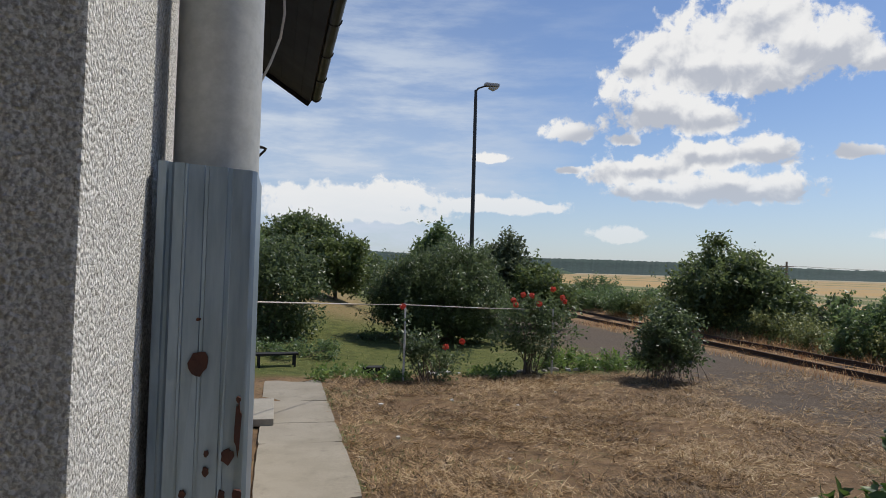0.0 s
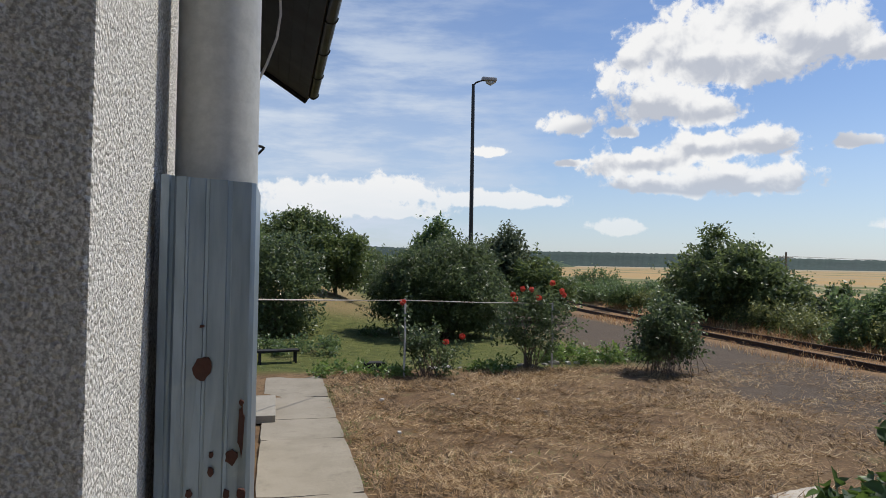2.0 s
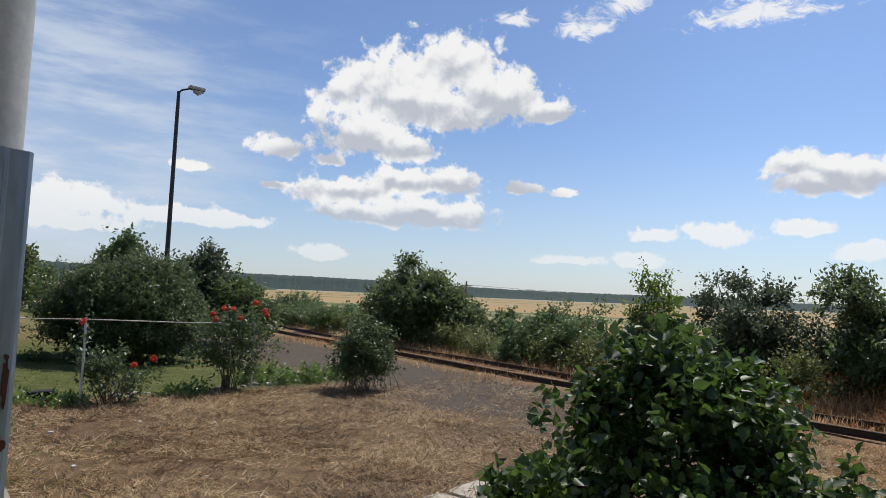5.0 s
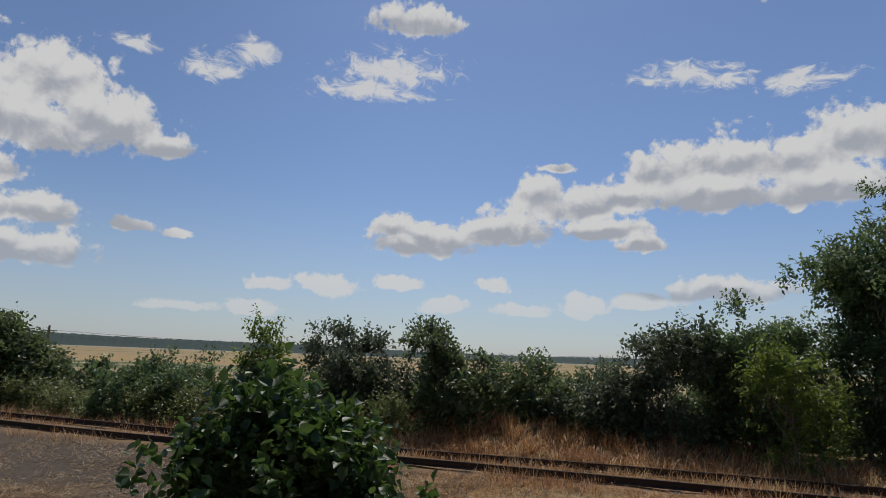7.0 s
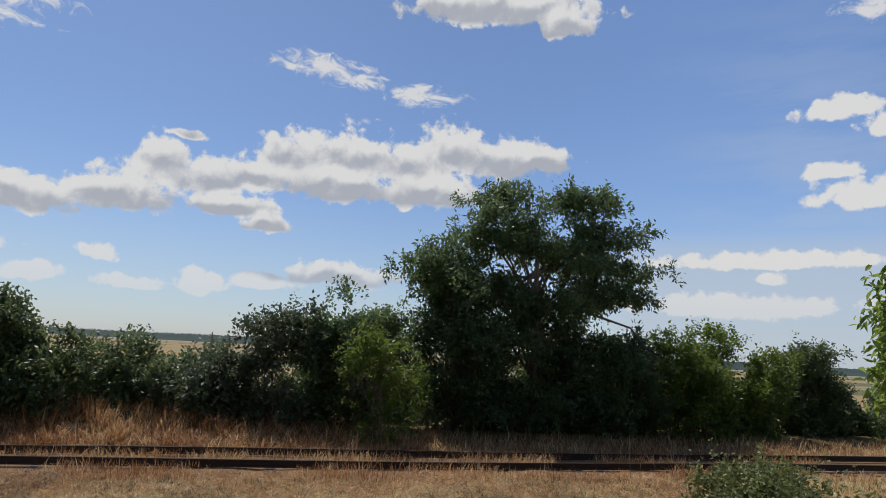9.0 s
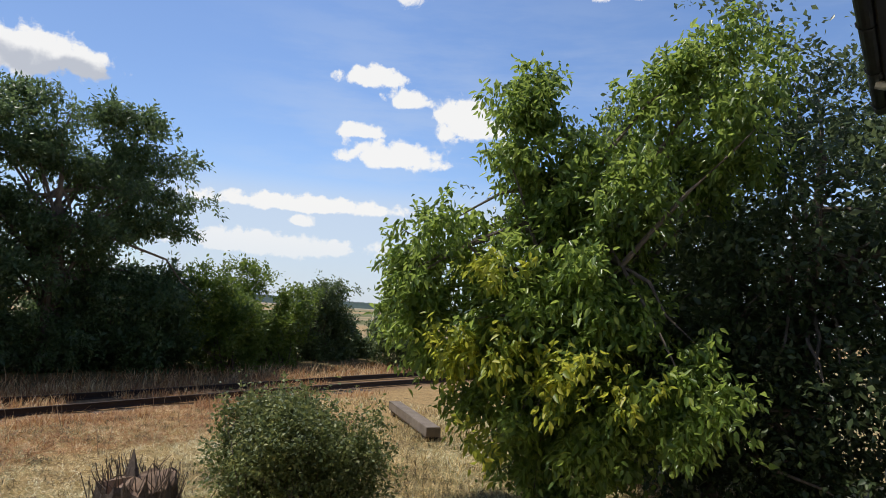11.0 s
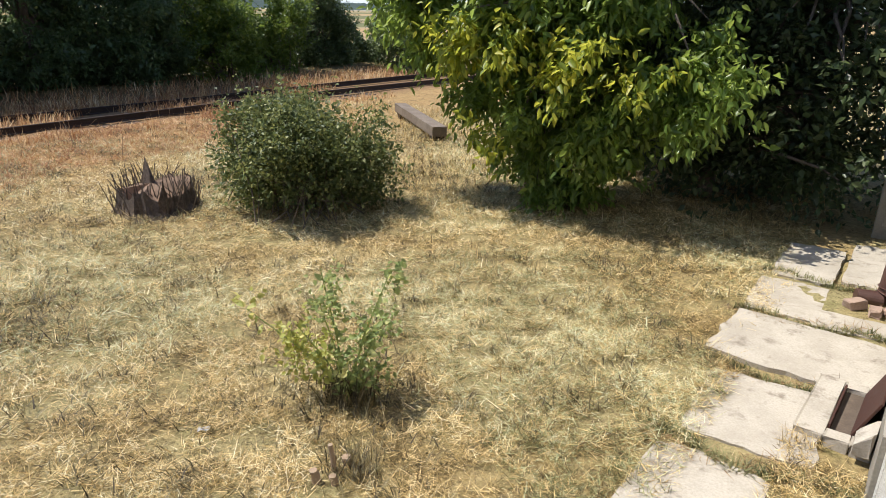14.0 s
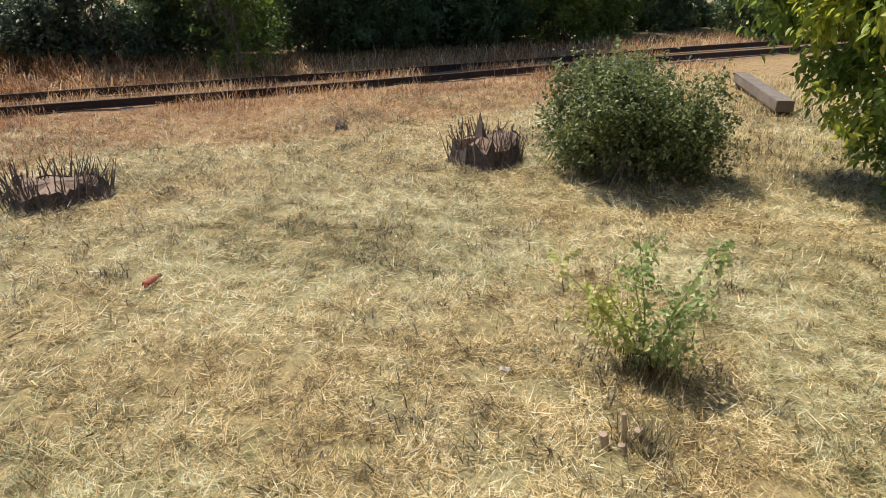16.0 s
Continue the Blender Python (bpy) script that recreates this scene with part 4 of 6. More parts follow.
# ---- paving ----
def slab(bm_list, cx, cy, sx, sy, h, seed, turn=0.0, chip=1.0):
    rnd = random.Random(seed)
    bm = bmesh.new()
    ring = []
    k = 32
    for i in range(k):
        a = 2 * math.pi * i / k
        c, s = math.cos(a), math.sin(a)
        f = (abs(c) ** 24 + abs(s) ** 24) ** (-1 / 24)
        x, y = c * f * sx / 2, s * f * sy / 2
        j = rnd.uniform(-0.06, 0.02) * chip
        x, y = x * (1 + j), y * (1 + rnd.uniform(-0.06, 0.02) * chip)
        ring.append((cx + x * math.cos(turn) - y * math.sin(turn), cy + x * math.sin(turn) + y * math.cos(turn)))
    tilt = rnd.uniform(-0.012, 0.012)
    top = [bm.verts.new((x, y, h + tilt * (x - cx) + rnd.uniform(-0.002, 0.002))) for x, y in ring]
    low = [bm.verts.new((x, y, -0.06)) for x, y in ring]
    f = bm.faces.new(top)
    for i in range(k):
        bm.faces.new((low[i], low[(i + 1) % k], top[(i + 1) % k], top[i]))
    bmesh.ops.recalc_face_normals(bm, faces=bm.faces[:])
    return bm


def pavings():
    pv = thing("pavement_south", (0, 0, 0), "broken pale paving slabs with weeds in the joints", "pavement", kind="structure")
    spec = ((0.80, -3.30, 0.68, 1.50, 0.0), (0.70, -4.70, 0.78, 0.95, 0.06), (0.62, -5.86, 1.22, 0.98, -0.04), (0.90, -6.95, 0.62, 0.95, 0.02), (0.36, -6.62, 0.6, 0.4, 0.05), (0.88, -8.1, 0.58, 1.25, 0.0), (0.34, -8.45, 0.42, 1.5, 0.0), (0.66, -1.7, 1.0, 1.45, 0.02), (0.64, -0.15, 1.0, 1.45, -0.02))
    for i, (cx, cy, sx, sy, t) in enumerate(spec):
        part("paving_slab", slab(None, cx, cy, sx, sy, 0.022 + 0.008 * (i % 3), 20 + i, t), SLAB, pv)
    pn = thing("pavement_north", (0, 0, 0), "worn concrete walk along the station wall", "pavement", kind="structure")
    y = 0.75
    for i, ln in enumerate((2.1, 2.2, 2.1, 2.3, 1.2, 1.7, 2.2)):
        part("paving_slab", slab(None, 0.44, y + ln / 2, 1.18, ln + 0.0, 0.062 + 0.003 * (i % 2), 40 + i, 0.0, 0.18), WALK, pn)
        y += ln
    # path that crosses towards the track
    pc = thing("pavement_path", (0, 0, 0), "short row of flat stones across the yard", "pavement", kind="structure")
    for i in range(6):
        part("paving_slab", slab(None, 1.6 + i * 0.86, 5.25 + 0.16 * i, 0.80, 0.62, 0.022, 60 + i, 0.18), SLAB, pc)
    st = part("door_step", box(-0.31, 0.06, 10.5, 12.1, 0.05, 0.17, 0.012), CONCRETE)
    tagged(st, "low concrete door step on the walk", "step")


pavings()


def hatch():
    h = thing("inspection_hatch", (0.22, -5.03, 0.03), "open concrete gully hatch with a rusty lifted lid", "hatch", turn=-3)
    for a in ((-0.21, -0.085, -0.42, 0.42), (0.06, 0.23, -0.42, 0.42), (-0.085, 0.06, -0.42, -0.31), (-0.085, 0.06, 0.31, 0.42)):
        part("curb", box(*a, -0.05, 0.045, 0.012, 0.006, 8), SLAB, h)
    part("pit_floor", box(-0.085, 0.06, -0.31, 0.31, -0.02, 0.012, 0.0, 0.003, 9), STICK, h, "debris-filled pit")
    lid = part("lid", box(-0.008, 0.008, -0.31, 0.31, 0.0, 0.30, 0.004), RUST, h, "rusty sheet lid leaning open")
    lid.location = (-0.075, 0.0, 0.03)
    lid.rotation_euler = (0, radians(-22), 0)
    part("rim", box(0.042, 0.056, -0.305, 0.305, 0.0, 0.07, 0.003), RUST, h)
    wedge = box(-0.20, -0.10, 0.30, 0.50, 0.03, 0.10, 0.01, 0.006, 14)
    for v in wedge.verts:
        v.co.z += max(0.0, (-0.10 - v.co.x)) * 1.1 * (v.co.z > 0.06)
    part("haunch", wedge, SLAB, h, "mortar haunch against the wall")


hatch()


def rubble():
    rnd = random.Random(3)
    for i, (x, y, s) in enumerate(((0.36, -7.05, 0.16), (0.20, -6.98, 0.13), (0.12, -7.06, 0.10))):
        b = part("brick_fragment", box(-s / 2, s / 2, -s * 0.33, s * 0.33, 0, s * 0.5, 0.012, 0.012, 30 + i), BRICK)
        b.location, b.rotation_euler = (x, y, 0.03), (0.05, 0.1, rnd.uniform(0, 3))
        tagged(b, "broken brick lying by the pipe foot", "brick", "brick rubble")
    for i in range(26):
        x, y = rnd.uniform(0.6, 9.0), rnd.uniform(3.0, 13.5)
        s = rnd.uniform(0.02, 0.045)
        b = part("pebble", box(-s, s, -s * 0.7, s * 0.7, -s * 0.3, s * 0.6, s * 0.3, s * 0.12, 50 + i), PALE_STONE)
        b.location, b.rotation_euler = (x, y, float(ground_z(x, y))), (0, 0, rnd.uniform(0, 3))
        tagged(b, "small pale stone on the bare yard", "stone", "loose stones")


rubble()


# ---- plants ----
def stems(rng, c, v, base, r0, r1, count, kinks=3, start=0.2):
    out = []
    for j in rng.choice(len(c), min(count, len(c)), replace=False):
        a = np.array([rng.normal() * base, rng.normal() * base, 0.02])
        e = c[j] + v[j] * 0.6
        pts, rad = [], []
        for k in range(kinks + 2):
            f = k / (kinks + 1)
            q = a + (e - a) * np.array([f ** 1.3, f ** 1.3, f ** 0.85])
            q = q + rng.normal(size=3) * 0.035 * np.linalg.norm(e - a) * (0 < k < kinks + 1)
            pts.append(tuple(q))
            rad.append(r0 + (r1 - r0) * f)
        out.append(tube(pts, rad, 5, False))
    return out


def lumps(seed, depth, wide_, top, count, size=0.34, low=0.12):
    """Many small overlapping clumps inside a leaning, uneven envelope."""
    r = np.random.default_rng(seed)
    out = []
    while len(out) < count:
        u, v, w = r.uniform(-1, 1, 3)
        if u * u + v * v + (w * 0.9) ** 2 > 1:
            continue
        h = low + (1 - low) * (w + 1) / 2 * (0.78 + 0.22 * math.sin(v * 3.1 + seed))
        k = size * r.uniform(0.65, 1.2)
        out.append((u * depth * (1 - k * 0.6), v * wide_ * (1 - k * 0.5), max(h * top - k * top * 0.25, 0.25), depth * k * 1.1, wide_ * k, min(top * k * 0.55, wide_ * k)))
    out.append((0, 0, top * 0.28, depth * 0.7, wide_ * 0.85, top * 0.26))
    return tuple(out)


def shrub(name, at, blobs, sprays, per, leaf, width, mat, label, category="bush", group="", seed=1, reach=0.5, droop=0.0, base=0.12, limbs=14, r0=0.02, wide=False, trunk=None, jut=0.5, inner=0.55, second=None, lump=0.35, shoots=0.05, tuft_of=9, tuft_size=0.8):
    """A shrub or tree: trunk and limbs of tapered tubes, and a crown of single leaves on twigs."""
    rng = np.random.default_rng(seed)
    sh = thing(name, at, label, category, group)
    V, T, c, v = spray_leaves(rng, blobs, sprays, per, leaf, width, reach, droop, inner, wide, jut, lump, shoots, tuft_of, tuft_size)
    if trunk:
        h, r = trunk
        sway = rng.normal(size=2) * 0.04 * h
        pts = [(sway[0] * f * f, sway[1] * f * f, h * f) for f in (0, 0.25, 0.5, 0.75, 1.0)]
        part("trunk", join_tubes("trunk", [tube(pts, [r * 1.25, r, r * 0.85, r * 0.7, r * 0.5], 9)]), BARK, sh)
        for j in rng.choice(len(c), min(limbs, len(c)), replace=False):
            f = rng.uniform(0.25, 0.95)
            a = np.array([sway[0] * f * f, sway[1] * f * f, h * f])
            e = c[j] + v[j] * 0.3
            far = np.linalg.norm(e - a)
            bow = [a + (e - a) * g + np.array([rng.normal() * 0.03 * far, rng.normal() * 0.03 * far, w * far]) for g, w in ((0.3, 0.07), (0.6, 0.09), (0.82, 0.05))]
            part("limb", join_tubes("limb", [tube([tuple(a)] + [tuple(w) for w in bow] + [tuple(e)], [r * 0.46, r * 0.36, r * 0.25, r * 0.15, r * 0.06], 6, False)]), BARK, sh)
    else:
        for q in stems(rng, c, v, base, r0, r0 * 0.3, limbs):
            part("stem", join_tubes("stem", [q]), STICK, sh)
    part("crown", mesh_np("crown", V, T), mat, sh)
    if second:
        blobs2, sprays2, mat2, nm = second
        V, T, c, v = spray_leaves(rng, blobs2, sprays2, per, leaf, width, reach, droop, inner, wide, jut, lump, shoots, tuft_of, tuft_size)
        part(nm, mesh_np(nm, V, T), mat2, sh, "paler yellow-green leaves")
    return sh


# lilac in front of the window
shrub("lilac_bush", (4.05, 2.2, 0), ((0, 0, 1.05, 0.86, 0.86, 0.85), (-0.05, 0.05, 1.65, 0.5, 0.5, 0.42), (0.35, -0.2, 0.75, 0.42, 0.42, 0.5), (-0.35, 0.45, 0.85, 0.5, 0.5, 0.6), (0.05, 0.2, 1.85, 0.28, 0.28, 0.25)), 1150, 15, 0.082, 0.058, LEAF_LILAC, "dense lilac bush with glossy heart-shaped leaves", seed=11, reach=0.26, wide=True, limbs=26, r0=0.016, jut=0.5, shoots=0.02)
shrub("lilac_shoot", (3.05, 3.0, 0), ((0, 0, 1.0, 0.13, 0.13, 0.42), (0.1, 0.06, 0.6, 0.2, 0.2, 0.3)), 26, 8, 0.10, 0.07, LEAF_LILAC, "thin leafy lilac sucker beside the bush", "sapling", seed=12, reach=0.2, wide=True, limbs=6, r0=0.012, base=0.04)
shrub("lilac_shoot", (3.55, 2.75, 0), ((0, 0, 0.7, 0.3, 0.3, 0.5),), 50, 9, 0.08, 0.06, LEAF_LIGHT, "pale low lilac suckers", "sapling", seed=13, reach=0.22, wide=True, limbs=8, r0=0.01)


def spiky():
    rng = np.random.default_rng(5)
    t = thing("yucca_plant", (3.95, 3.85, 0), "tuft of stiff grey-green sword leaves", "plant")
    n = 170
    V, T = blades(rng, rng.normal(size=(n, 2)) * 0.13, np.zeros(n), 0.78, 0.017, 0.36, 0.2)
    part("leaves", mesh_np("leaves", V, T), LEAF_GREY, t)


spiky()

# bramble mound on the mown ground
shrub("bramble_bush", (6.6, -6.05, 0), ((0, 0, 0.62, 0.72, 0.74, 0.52), (0.1, 0.05, 0.95, 0.5, 0.55, 0.36), (0.5, 0.25, 0.5, 0.45, 0.42, 0.45), (-0.42, -0.38, 0.45, 0.42, 0.42, 0.4), (-0.62, -0.75, 0.4, 0.22, 0.22, 0.4), (0.35, -0.35, 1.05, 0.42, 0.42, 0.24), (-0.35, 0.4, 0.98, 0.42, 0.42, 0.28), (-0.6, -0.5, 0.75, 0.3, 0.35, 0.3)), 2500, 14, 0.054, 0.034, LEAF_BRAMBLE, "round tangled bramble bush on mown grass", seed=21, reach=0.26, limbs=90, r0=0.008, base=0.45, jut=0.5, lump=0.5, inner=0.55, shoots=0.10, tuft_of=7)

# walnut at the corner of the yard and the dark thicket behind it
shrub("walnut_tree", (4.15, -8.75, 0), ((0.1, 0.0, 3.0, 1.3, 1.2, 0.9), (1.65, 0.75, 3.75, 0.5, 0.5, 0.4), (1.95, 0.9, 3.0, 0.45, 0.45, 0.45), (1.7, 0.8, 2.3, 0.5, 0.5, 0.45), (0.62, 0.29, 4.7, 0.4, 0.4, 0.6), (0.66, 0.31, 5.8, 0.24, 0.24, 0.55), (-0.7, -0.3, 5.0, 0.6, 0.6, 0.6), (-0.35, -0.15, 4.2, 0.7, 0.7, 0.6), (-1.8, -0.85, 5.5, 0.95, 0.9, 1.25), (0.35, 0.3, 2.4, 0.95, 0.95, 0.8), (-0.9, 0.3, 2.1, 1.05, 0.8, 0.75), (-1.75, 0.6, 1.75, 0.5, 0.4, 0.45), (-0.3, 0.55, 1.3, 0.8, 0.5, 0.7), (0.7, 0.4, 1.3, 0.5, 0.5, 0.5), (-0.1, 0.3, 0.6, 0.8, 0.5, 0.5)), 2700, 22, 0.115, 0.050, LEAF_WALNUT, "leafy walnut tree with drooping lower branches", "tree", seed=31, reach=0.36, droop=0.45, trunk=(4.9, 0.11), limbs=60, jut=0.3, lump=0.35, inner=0.55, shoots=0.03, wide=True, tuft_of=7, tuft_size=0.7,
      second=(((-0.5, 1.3, 1.95, 0.9, 0.28, 0.3), (0.45, 1.3, 2.2, 0.55, 0.28, 0.3), (-1.5, 1.05, 1.85, 0.6, 0.28, 0.28), (0.45, 1.0, 0.95, 0.22, 0.2, 0.45), (0.4, 1.2, 3.3, 0.3, 0.2, 0.25)), 85, LEAF_YELLOW_LIT, "lit_yellow_sprays"))
THICKET = ((1.6, -11.2, 3.2, 2.6, 1.7, 3.2, 41, 7.0), (4.4, -12.2, 2.9, 2.4, 1.9, 2.3, 42, 5.0), (-0.6, -13.0, 3.6, 2.4, 2.0, 3.4, 43, 7.0), (2.6, -10.3, 1.6, 1.7, 0.9, 1.5, 44, 3.0))
for x, y, z, rx, ry, rz, sd, hh in THICKET:
    shrub("dark_elm", (x, y, 0), ((0, 0, z, rx, ry, rz), (0.5, 0.3, z * 1.45, rx * 0.7, ry * 0.7, rz * 0.55), (-0.6, 0.2, z * 0.6, rx * 0.8, ry * 0.8, rz * 0.5)), 2000 if hh > 4 else 900, 18, 0.11, 0.062, LEAF_THICKET, "dense dark tree crowding the yard corner", "tree", "trees at the yard corner", seed=sd, reach=0.6, trunk=(hh * 0.75, 0.10), limbs=50, droop=0.2, inner=0.55, lump=0.6, shoots=0.06)

# tall locust tree and its neighbours across the track
shrub("locust_tree", (20.4, -8.9, 0), ((0.2, 1.2, 7.75, 1.3, 1.35, 0.42), (0, -1.75, 7.9, 1.2, 1.4, 0.36), (0.1, 1.5, 6.5, 1.6, 1.8, 0.5), (0, -2.6, 6.75, 1.4, 1.5, 0.4), (0, -4.0, 5.55, 0.9, 1.2, 0.22), (0.2, -0.4, 6.3, 1.6, 1.3, 0.45), (0, 3.9, 5.3, 1.1, 1.2, 0.5), (0, 2.2, 4.5, 1.8, 1.9, 0.5), (0, -2.5, 4.8, 1.5, 1.3, 0.3), (0, -1.7, 5.7, 1.6, 1.7, 0.4), (0, -0.5, 4.2, 1.7, 1.8, 0.45), (0.3, 0.9, 2.9, 2.0, 3.0, 0.9), (0.2, -2.6, 2.4, 1.8, 2.2, 1.0), (0, -0.4, 1.0, 1.8, 4.2, 0.8)), 4200, 22, 0.155, 0.062, LEAF_DARK, "tall spreading locust tree dark against the sky", "tree", seed=51, reach=0.42, trunk=(5.8, 0.13), limbs=55, droop=0.1, jut=0.15, lump=0.2, inner=0.2, tuft_of=8, tuft_size=0.95, shoots=0.04)
shrub("locust_sapling", (17.7, -3.45, 0), lumps(352, 0.7, 1.0, 3.6, 13, 0.34, 0.42), 300, 20, 0.10, 0.05, LEAF_LIGHT, "bright yellow-green young locust", "tree", seed=52, reach=0.45, trunk=(2.4, 0.045), limbs=24, droop=0.1, jut=0.3, inner=0.4)
BELT = (
    (20.3, 3.2, 1.7, 2.6, LEAF_BELT, 83), (20.9, 1.6, 1.3, 2.6, LEAF_DARK, 86), (20.5, 6.9, 1.1, 2.4, LEAF_GREY, 84), (20.6, -1.6, 1.3, 2.9, LEAF_BELT, 85),
    # x, y, half width along the track, top, leaf material, seed, tree-like
    (19.8, -14.6, 1.8, 5.6, LEAF_LIGHT, 61), (20.6, -17.2, 1.9, 5.0, LEAF_LIGHT, 62), (21.5, -20.5, 2.4, 4.4, LEAF_BELT, 63), (20.2, -6.2, 2.2, 6.9, LEAF_DARK, 64), (20.2, -3.0, 2.0, 6.2, LEAF_DARK, 65), (19.6, -0.3, 1.7, 4.0, LEAF_GREY, 66), (19.7, 1.3, 1.3, 3.3, LEAF_GREY, 67),
    (19.2, 5.4, 1.6, 4.0, LEAF_BELT, 68), (19.2, 8.6, 1.8, 4.3, LEAF_GREY, 69), (19.4, 12.1, 1.2, 2.9, LEAF_BELT, 170), (20.4, 12.9, 1.0, 3.5, LEAF_LIGHT, 71), (19.8, 16.4, 2.5, 2.6, LEAF_DARK, 72), (20.2, 34.5, 3.4, 2.3, LEAF_DARK, 74), (20.8, 40.0, 3.6, 2.5, LEAF_DARK, 75), (20.4, -12.0, 2.2, 3.6, LEAF_DARK, 76), (21.4, -9.0, 3.4, 2.8, LEAF_DARK, 77), (19.0, -24.0, 2.6, 4.4, LEAF_BELT, 78), (15.2, -27.0, 3.0, 4.2, LEAF_BELT, 79))
for x, y, w, top, mat, sd in BELT:
    shrub("trackside_shrub", (x, y, 0), lumps(sd, w * 0.75, w, top, 13), int(180 * w * top ** 0.7), 17, 0.130, 0.070, mat, "leafy wild shrub standing beyond the track", "bush", "shrubs beyond the track", seed=sd, reach=0.42, limbs=26, r0=0.028, base=0.3, jut=0.6, lump=0.3, inner=0.4, shoots=0.05, tuft_of=10, tuft_size=0.9)
shrub("walnut_tree", (19.8, 25.7, 0), ((0, 0, 1.4, 2.2, 3.4, 1.2), (0, 0.5, 2.5, 1.5, 1.9, 0.8), (0, -1.5, 2.2, 1.4, 1.5, 0.8), (0, 0.6, 3.7, 0.7, 0.7, 0.5), (0, -1.6, 3.1, 0.6, 0.7, 0.4), (0, -2.8, 1.3, 1.2, 1.0, 0.9), (0, 2.2, 2.1, 0.9, 0.8, 0.6)), 3000, 12, 0.18, 0.095, LEAF_BELT, "broad dark green tree beyond the rails", "tree", seed=81, reach=0.45, trunk=(2.6, 0.12), limbs=36, jut=0.6, inner=0.4)
shrub("thin_saplings", (20.6, 3.74, 0), ((0, 0.25, 2.1, 0.25, 0.3, 0.5), (0, -0.5, 2.0, 0.35, 0.4, 0.45), (0, 0, 1.3, 0.6, 1.0, 0.6)), 150, 12, 0.12, 0.065, LEAF_DARK, "few thin saplings rising from the thicket", "sapling", seed=82, reach=0.4, limbs=12, r0=0.02, jut=1.0)

for i in range(20):
    hy = -24 + i * 3.1 + 0.5 * math.sin(i * 2.3)
    hw, ht = 1.9 + 0.3 * math.sin(i * 1.9), (2.25 if i < 12 else 1.85) + 0.3 * math.sin(i * 2.7)
    shrub("hedge_shrub", (22.6 + 0.5 * math.sin(i * 1.3), hy, 0), lumps(300 + i, 1.2, hw, ht, 9, 0.4), 300, 13, 0.19, 0.115, (LEAF_BELT, LEAF_GREY, LEAF_DARK)[i % 3], "unclipped field hedge shrub behind the track", "bush", "field hedge", seed=300 + i, reach=0.4, limbs=8, r0=0.02, base=0.3, jut=0.7, inner=0.3)

# low brambles along the far rail
BRAMBLE = [(18.15 + 0.0016 * max(y, 0) ** 2, y) for y in (7.2, 8.6, 10.2, 11.8, 13.5, 15.3, 17.2, 19.2, 21.3, 23.5, 26, 29, 32)]
for i, (x, y) in enumerate(BRAMBLE):
    top = 1.25 if i in (0, 1) else 0.85 + 0.25 * math.sin(i * 1.7)
    shrub("bramble_clump", (x, y, 0), ((0, 0, top * 0.45, 0.8, 1.15, top * 0.5), (0.2, 0.4, top * 0.7, 0.5, 0.6, top * 0.3)), 330, 10, 0.10, 0.07, LEAF_BRAMBLE, "low pale bramble clump beside the rail", "bush", "brambles by the rail", seed=90 + i, reach=0.4, limbs=10, r0=0.01, base=0.5)

# garden to the north
shrub("willow_bush", (5.3, 21.4, 0), ((0, 0, 1.55, 1.9, 1.8, 1.5), (0.4, 0, 2.3, 1.3, 1.3, 0.85), (-1.1, 0.2, 1.6, 1.0, 1.0, 1.3), (1.4, 0.1, 1.4, 0.9, 0.9, 1.2)), 3600, 16, 0.13, 0.045, LEAF_THICKET, "large rounded dark green bush in the garden", seed=101, reach=0.4, limbs=30, r0=0.03, base=0.3, jut=0.5, tuft_of=5, inner=0.5)
shrub("bush", (0.1, 21.5, 0), ((0, 0, 1.5, 1.2, 1.3, 1.5), (0, 0, 2.4, 0.9, 0.9, 0.8)), 1200, 13, 0.12, 0.07, LEAF_THICKET, "dark leafy bush at the end of the walk", seed=102, reach=0.5, limbs=20, r0=0.03)
GARDEN = ((0.9, 30.5, 1.7, 3.0, LEAF_BELT, 103), (2.6, 29.5, 1.35, 2.5, LEAF_GARDEN, 104), (-2.2, 27.5, 1.7, 2.6, LEAF_DARK, 105), (7.0, 28.5, 1.0, 4.1, LEAF_DARK, 106), (10.3, 28.8, 1.0, 4.0, LEAF_GREY, 107), (11.4, 27.2, 1.4, 2.5, LEAF_GARDEN, 108), (5.2, 44.0, 2.2, 2.4, LEAF_GARDEN, 109), (8.2, 33.0, 1.8, 2.7, LEAF_BELT, 110))
for x, y, w, top, mat, sd in GARDEN:
    shrub("garden_tree", (x, y, float(ground_z(x, y))), ((0, 0, top * 0.52, w, w, top * 0.38), (0.2, 0, top * 0.78, w * 0.62, w * 0.62, top * 0.22), (-0.3 * w, 0.2, top * 0.7, w * 0.5, w * 0.5, top * 0.2)), int(360 * w * top ** 0.6), 13, 0.17, 0.095, mat, "rounded garden tree behind the flower bed", "tree", "garden trees", seed=sd, reach=0.42, trunk=(top * 0.6, 0.08), limbs=20, jut=0.6, inner=0.4, lump=0.5)


